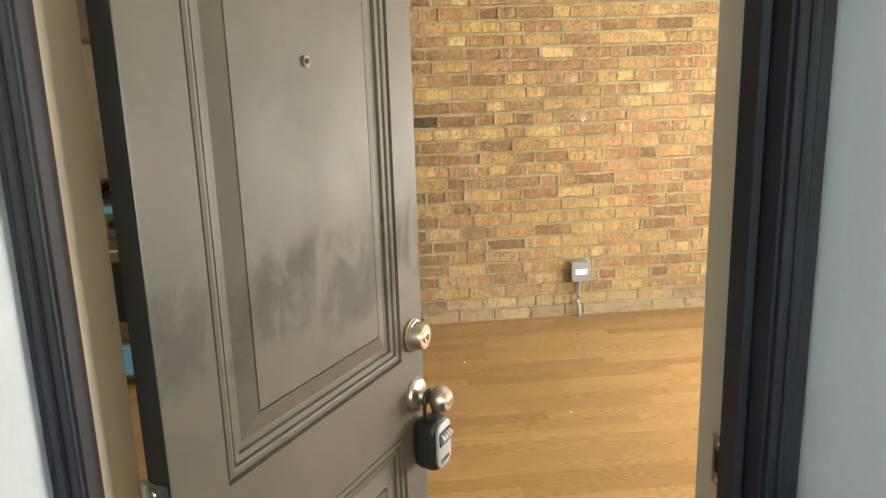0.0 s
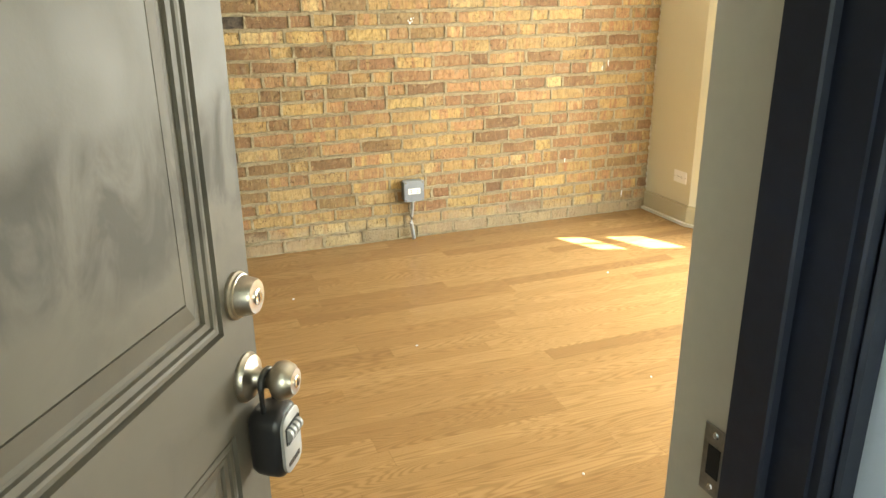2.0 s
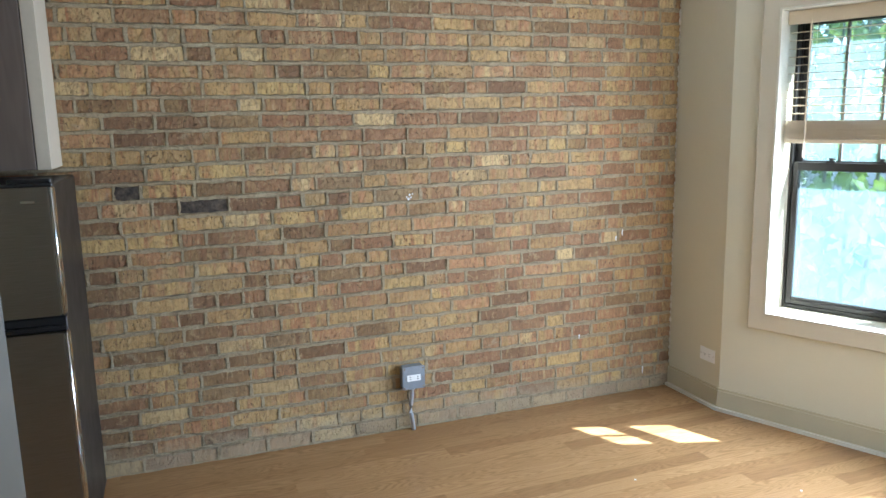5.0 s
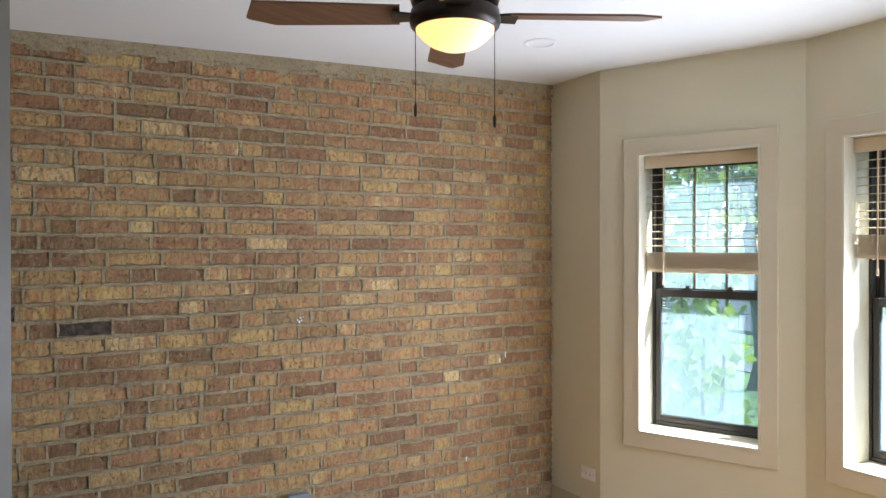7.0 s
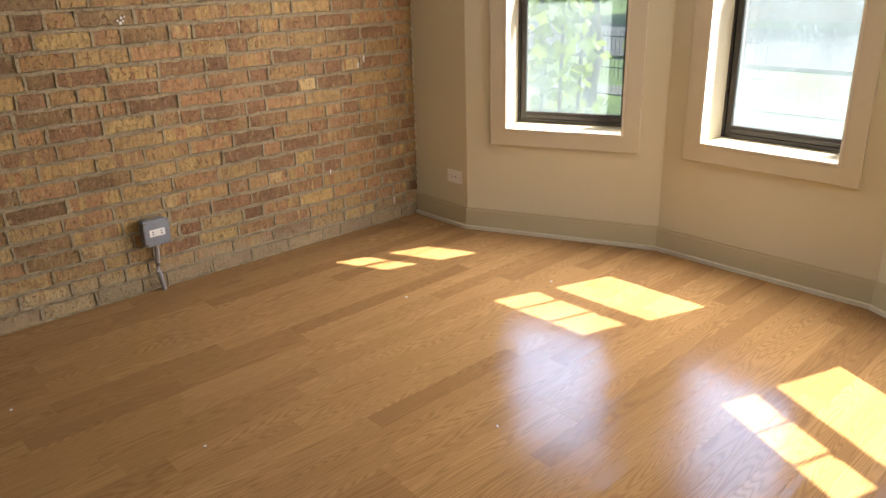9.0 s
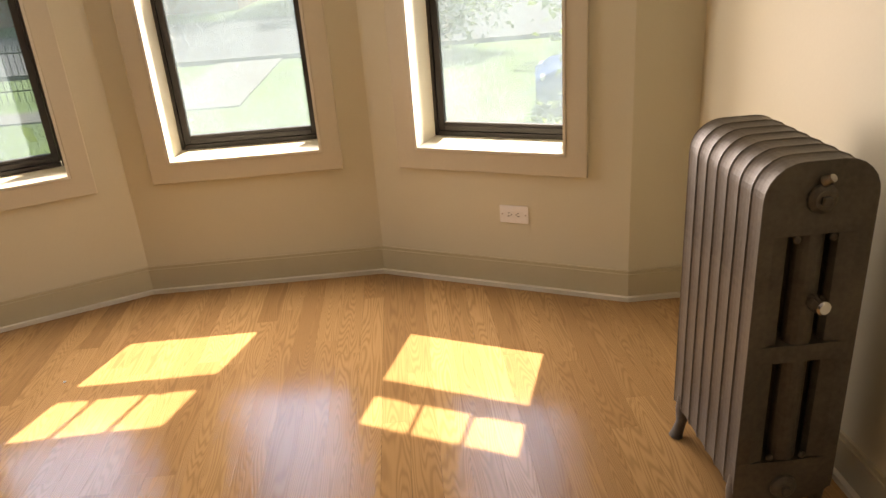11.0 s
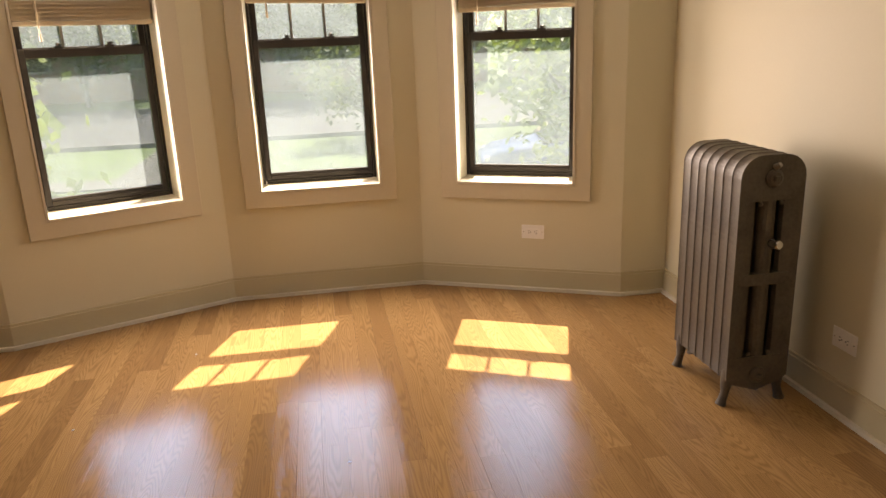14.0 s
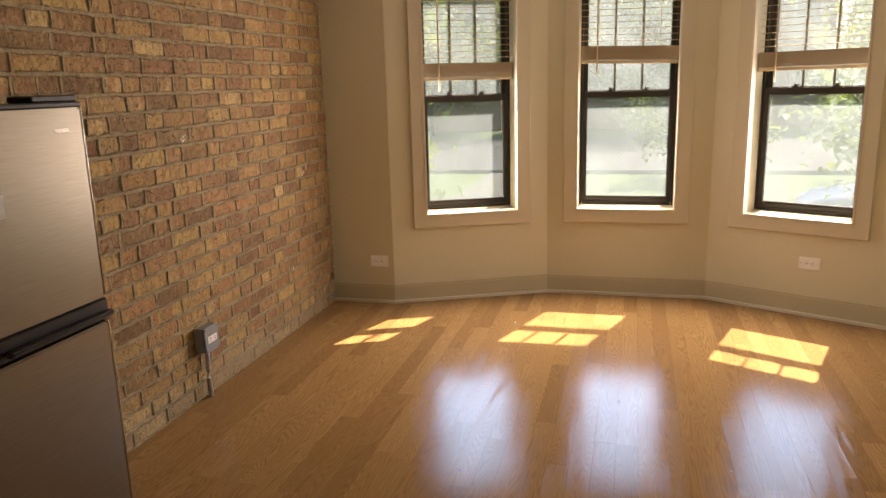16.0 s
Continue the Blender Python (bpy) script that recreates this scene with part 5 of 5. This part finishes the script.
def fence(x, y0, y1):
    root = thing("iron_fence", pose(x, y0, GZ), "black iron picket fence along the lawn", "fence")
    bm = B()
    bx(bm, -0.012, 0.012, 0, y1 - y0, 0.22, 0.25)
    part("lower_rail", bm, M_iron, root)
    bm = B()
    bx(bm, -0.012, 0.012, 0, y1 - y0, 1.02, 1.05)
    part("upper_rail", bm, M_iron, root)
    pb = B()
    cy(pb, (0, 0, 0), (0, 0, 1.12), 0.009, seg=6)
    cy(pb, (0, 0, 1.12), (0, 0, 1.20), 0.014, 0.001, seg=6)
    pm = mesh_of("picket", pb, M_iron)
    k = 0.0
    while k < y1 - y0:
        ob = new("picket", pm)
        ob.parent = root
        ob.location = (0, k, 0)
        k += 0.13
    return root


fence(17.0, 9.0, 24.0)


def house(x, y0, y1, h, storeys):
    """Brick house across the street, its windows set back in stone surrounds."""
    root = thing("apartment_house", pose(x, y0, GZ), "red-brown brick apartment house across the street", "house", "houses across the street")
    w = y1 - y0
    bm = B()
    bx(bm, 0, 8, 0, w, 0, h)
    part("wall", bm, M_facade, root)
    bm = B()
    bx(bm, -0.25, 8.1, -0.1, w + 0.1, h, h + 0.35)
    part("cornice", bm, M_stone, root)
    bm = B()
    bx(bm, 0.2, 8, 0.2, w - 0.2, h + 0.35, h + 0.45)
    part("roof", bm, M_roofing, root)
    for s in range(storeys):
        for k in range(int(w // 2.4)):
            yy = 0.8 + k * 2.4
            zz = 1.6 + s * 3.1
            bm = B()
            bx(bm, -0.05, 0.02, yy - 0.12, yy + 1.22, zz - 0.12, zz + 1.82)
            win = part("window", bm, M_stone, root)
            bm = B()
            bx(bm, -0.07, -0.045, yy, yy + 1.1, zz, zz + 1.7)
            part("pane", bm, M_carglass, win)
    return root


house(40, -26, -10, 9.5, 3)
house(41, -7, 7, 9.8, 3)
house(40, 10, 28, 9.5, 3)

# ---- brick wall: mortar bed and bricks ----
BX0, BX1 = WEST_X, 2.904
bm = B()
bx(bm, BX0, BX1, BRICK_Y + 0.0075, BRICK_Y + 0.28, -0.3, CEIL + 0.25)
brick_wall = solid("wall_north", bm, M_mortar, "exposed common brick wall in buff, tan and red", "wall", "structure")
rng = random.Random(7)


def brick_mesh(w, h, d, k):
    """A worn brick: the front face is a small grid pushed about."""
    bm = B()
    nx, nz = (5, 2) if w > 0.15 else (3, 2)
    r = random.Random(100 + k)
    front = []
    for j in range(nz + 1):
        row = []
        for i in range(nx + 1):
            ex, ez = i in (0, nx), j in (0, nz)
            x = w * i / nx + r.uniform(-1, 1) * (0.0055 if ex else 0.005)
            z = h * j / nz + r.uniform(-1, 1) * (0.0046 if ez else 0.004)
            y = r.uniform(-0.0030, 0.0022) + (0.0012 if ex or ez else 0.0) + (0.002 if ex and ez else 0)
            row.append(bm.verts.new((x, y, z)))
        front.append(row)
    for j in range(nz):
        for i in range(nx):
            bm.faces.new((front[j][i], front[j][i + 1], front[j + 1][i + 1], front[j + 1][i]))
    rim = [front[0][i] for i in range(nx + 1)] + [front[j][nx] for j in range(1, nz + 1)] + [front[nz][i] for i in range(nx - 1, -1, -1)] + [front[j][0] for j in range(nz - 1, 0, -1)]
    back = [bm.verts.new((v.co.x, d, v.co.z)) for v in rim]
    n = len(rim)
    for i in range(n):
        bm.faces.new((rim[i], back[i], back[(i + 1) % n], rim[(i + 1) % n]))
    return bm


COURSE = 0.0722
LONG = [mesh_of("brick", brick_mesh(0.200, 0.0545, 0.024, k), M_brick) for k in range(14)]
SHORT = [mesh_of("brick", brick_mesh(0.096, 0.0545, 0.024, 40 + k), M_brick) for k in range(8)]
rest_v, rest_f = [], []
made = 0


def lay(me, loc, sx, tilt):
    """One brick: an object of its own on the near stretch of the wall, else into the joined rest."""
    global made
    m = Matrix.LocRotScale(loc, Euler((0, tilt, 0)), (sx, 1, 1))
    wide = (0.200 if me in LONG else 0.096) * sx
    for bxx, bzz in ((0.40, 1.205), (0.127, 1.275)):
        if loc[0] < bxx < loc[0] + wide and loc[2] < bzz < loc[2] + 0.0575:
            me = me.copy()
            me.materials[0] = M_burnt
            ob = new("brick", me)
            ob.parent = brick_wall
            ob.matrix_basis = m
            tagged(ob, "burnt black brick")
            return
    if 0.15 < loc[0] < 2.62 and loc[2] < 1.62 and made < 300:
        ob = new("brick", me)
        ob.parent = brick_wall
        ob.matrix_basis = m
        made += 1
        return
    base = len(rest_v)
    rest_v.extend(tuple(m @ v.co) for v in me.vertices)
    rest_f.extend(tuple(base + k for k in p.vertices) for p in me.polygons)


joint_v, joint_f = [], []


def bead(pts, half, lift=1.0):
    """A proud, uneven bead of mortar along pts, pointed flush at its edges and ridged in the middle."""
    base = len(joint_v)
    dx, dz = pts[-1][0] - pts[0][0], pts[-1][1] - pts[0][1]
    k = math.hypot(dx, dz)
    nx, nz = -dz / k, dx / k
    for px, pz in pts:
        wl, wh = half * rng.uniform(0.45, 1.35), half * rng.uniform(0.45, 1.35)
        out = rng.uniform(0.002, 0.008) * lift
        joint_v.extend([(px - nx * wl, BRICK_Y + 0.005, pz - nz * wl), (px - nx * wl * 0.8, BRICK_Y - out * 0.55, pz - nz * wl * 0.8),
                        (px + nx * wh * 0.55, BRICK_Y - out, pz + nz * wh * 0.55), (px + nx * wh, BRICK_Y + 0.005, pz + nz * wh)])
    for i in range(len(pts) - 1):
        for j in range(3):
            a = base + 4 * i + j
            joint_f.append((a, a + 4, a + 5, a + 1))


def sway(x, row):
    return 0.004 * math.sin(x * 1.3 + row * 0.7)


z = 0.004
row = 0
while z < CEIL - 0.05:
    x = BX0 - rng.uniform(0, 0.2)
    header_row = row % 7 == 5
    while x < BX1 - 0.004:
        short = rng.random() < (0.72 if header_row else 0.24)
        w0 = 0.096 if short else 0.200
        sx = rng.uniform(0.93, 1.06)
        w = w0 * sx
        if x + w > BX1 - 0.004:
            w = BX1 - 0.004 - x
            if w < 0.03:
                break
            sx = w / w0
        if x > BX0 - 0.25:
            wob = sway(x, row) + rng.uniform(-0.0020, 0.0020)
            lay((rng.choice(SHORT) if short else rng.choice(LONG)), (x, BRICK_Y + rng.uniform(-0.002, 0.004), z + wob), sx, rng.uniform(-0.010, 0.010))
        gap = rng.uniform(0.011, 0.018)
        if BX0 < x + w < BX1 - 0.02:
            xm, zm = x + w + gap / 2, z + sway(x + w, row)
            lean_x = rng.uniform(-0.003, 0.003)
            bead([(xm, zm - 0.004), (xm + lean_x, zm + 0.028), (xm + lean_x * 0.4, zm + 0.059)], gap * 0.56, 0.35)
        x += w + gap
    zc = z - (COURSE - 0.0545) / 2
    bead([(BX0 + 0.035 * k, zc + (sway(BX0 + 0.035 * k, row) + sway(BX0 + 0.035 * k, row - 1)) / 2) for k in range(int((BX1 - BX0) / 0.035) + 1)], 0.0100)
    z += COURSE
    row += 1
me = bpy.data.meshes.new("brickwork")
me.from_pydata(rest_v, [], rest_f)
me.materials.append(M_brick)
me.update()
ob = new("brickwork", me)
ob.parent = brick_wall
ob["kind"] = "stuff"

me = bpy.data.meshes.new("mortar_joints")
me.from_pydata(joint_v, [], joint_f)
me.materials.append(M_mortar)
me.update()
ob = new("mortar_joints", me)
ob.parent = brick_wall
ob["kind"] = "stuff"

# splash of white paint on the brick
bm = B()
for dx, dz, r in ((0, 0, 0.006), (0.012, 0.007, 0.004), (-0.009, 0.010, 0.004), (0.006, 0.020, 0.005), (0.020, 0.024, 0.003)):
    bmesh.ops.create_icosphere(bm, subdivisions=2, radius=r, matrix=Matrix.LocRotScale((1.352 + dx, BRICK_Y - 0.006, 1.165 + dz), None, (1, 0.25, 1.2)))
solid("paint_splash", bm, M_label, "small white paint splash on the brick", "paint splash")
for px, pz, pl in ((2.715, 0.114, 0.030), (2.561, 0.913, 0.024), (2.522, 0.885, 0.016), (2.30, 0.36, 0.014)):
    bm = B()
    for k in range(5):
        bmesh.ops.create_icosphere(bm, subdivisions=2, radius=0.0052 - 0.0006 * k, matrix=Matrix.LocRotScale((px + rng.uniform(-0.002, 0.002), BRICK_Y - 0.007, pz + pl * (0.5 - k / 4)), None, (0.8, 0.3, 1.6)))
    solid("paint_drip", bm, M_label, "dried white paint drip on the brick", "paint drip")

# uneven mortar edge at the bay corner and under the ceiling
bm = B()
for k in range(60):
    zz = 0.02 + k * 0.041
    r = rng.uniform(0.004, 0.011)
    bmesh.ops.create_icosphere(bm, subdivisions=1, radius=r, matrix=Matrix.LocRotScale((2.899, BRICK_Y - 0.001, zz), None, (0.7, 0.8, rng.uniform(1.2, 2.6))))
solid("mortar_edge", bm, M_shoe, "ragged pale plaster edge where brick meets wall", "plaster edge", "structure")
bm = B()
xx = BX0
while xx < BX1:
    hgt = rng.uniform(0.045, 0.085)
    bx(bm, xx, xx + 0.05, BRICK_Y - 0.002 - rng.uniform(0, 0.003), BRICK_Y + 0.004, ceil_at(xx + 0.05) - hgt, CEIL + 0.004)
    xx += 0.05
solid("mortar_top", bm, M_mortar, "smeared mortar along the top of the brick", "mortar", "structure")

# ---- oak strip floor ----
PW = 0.082
FX0, FX1, FY0, FY1 = WEST_X, 3.36, SOUTH_Y - 0.06, BRICK_Y + 0.02
bm = B()
prism(bm, [(WEST_X, DOORWALL_OUT), (JOG, DOORWALL_OUT), (JOG, SOUTH_Y - 0.02), (2.9, SOUTH_Y - 0.02), BAY[4], (3.34, 2.24), (3.34, 3.27), BAY[1], (2.93, 4.65), (WEST_X, 4.65)], -0.30, -0.019)
floor = solid("floor", bm, M_rail, "honey oak strip floor with a satin finish", "floor", "structure")


def in_room_span(y):
    """How far the floor reaches towards the bay at y."""
    pts = [(2.93, 4.7), (2.93, 4.19), (3.34, 3.256), (3.34, 2.255), (2.87, 1.325), (2.87, 0.9)]
    for (xa, ya), (xb, yb) in zip(pts, pts[1:]):
        if yb <= y <= ya:
            return xa + (xb - xa) * (ya - y) / (ya - yb)
    return 2.87


plank_v, plank_f = [], []
planks = 0
cache = {}
y = FY0
while y < FY1:
    x = FX0 - rng.uniform(0, 0.9)
    end = in_room_span(y + PW / 2)
    start = FX0
    if y + PW / 2 < DOORWALL_IN:
        start = JOG if y < DOORWALL_OUT else DX0 - 0.03
    while x < end:
        L = round(rng.choice((0.45, 0.6, 0.75, 0.9, 1.05, 1.2, 1.5)) + rng.choice((0, 0.05)), 2)
        a, b = max(x, start), min(x + L, end)
        if b - a > 0.02:
            if a > -0.6 and b < end - 0.001 and 1.5 < y < 4.3 and planks < 150 and a == x:
                if L not in cache:
                    pb = B()
                    bx(pb, 0.0002, L - 0.0002, 0.0002, PW - 0.0002, -0.018, 0.0)
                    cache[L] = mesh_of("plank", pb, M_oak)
                ob = new("plank", cache[L])
                ob.parent = floor
                ob.location = (a, y, 0)
                planks += 1
            else:
                base = len(plank_v)
                xa, xb, ya, yb = a + 0.0002, b - 0.0002, y + 0.0002, y + PW - 0.0002
                plank_v += [(xa, ya, -0.018), (xb, ya, -0.018), (xb, yb, -0.018), (xa, yb, -0.018), (xa, ya, 0), (xb, ya, 0), (xb, yb, 0), (xa, yb, 0)]
                plank_f += [tuple(base + k for k in f) for f in ((3, 2, 1, 0), (4, 5, 6, 7), (0, 1, 5, 4), (1, 2, 6, 5), (2, 3, 7, 6), (3, 0, 4, 7))]
        x += L
    y += PW
me = bpy.data.meshes.new("planking")
me.from_pydata(plank_v, [], plank_f)
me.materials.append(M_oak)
me.update()
ob = new("planking", me)
ob.parent = floor
ob["kind"] = "stuff"

# crumbs of plaster left on the floor
cb = B()
bmesh.ops.create_icosphere(cb, subdivisions=1, radius=0.0045, matrix=Matrix.Diagonal((1.3, 0.9, 0.6, 1)))
crumb = mesh_of("plaster_crumb", cb, M_label)
for k, (cx, cyy) in enumerate(((0.92, 3.30), (1.62, 2.75), (2.62, 3.36), (0.55, 3.95), (1.10, 2.35), (2.05, 3.70), (0.30, 2.95))):
    ob = new("plaster_crumb", crumb)
    ob.location = (cx, cyy, 0.0027)
    ob.rotation_euler = (0, 0, k * 1.1)
    tagged(ob, "tiny white crumb of plaster on the oak floor", "crumb", "crumbs on the floor")
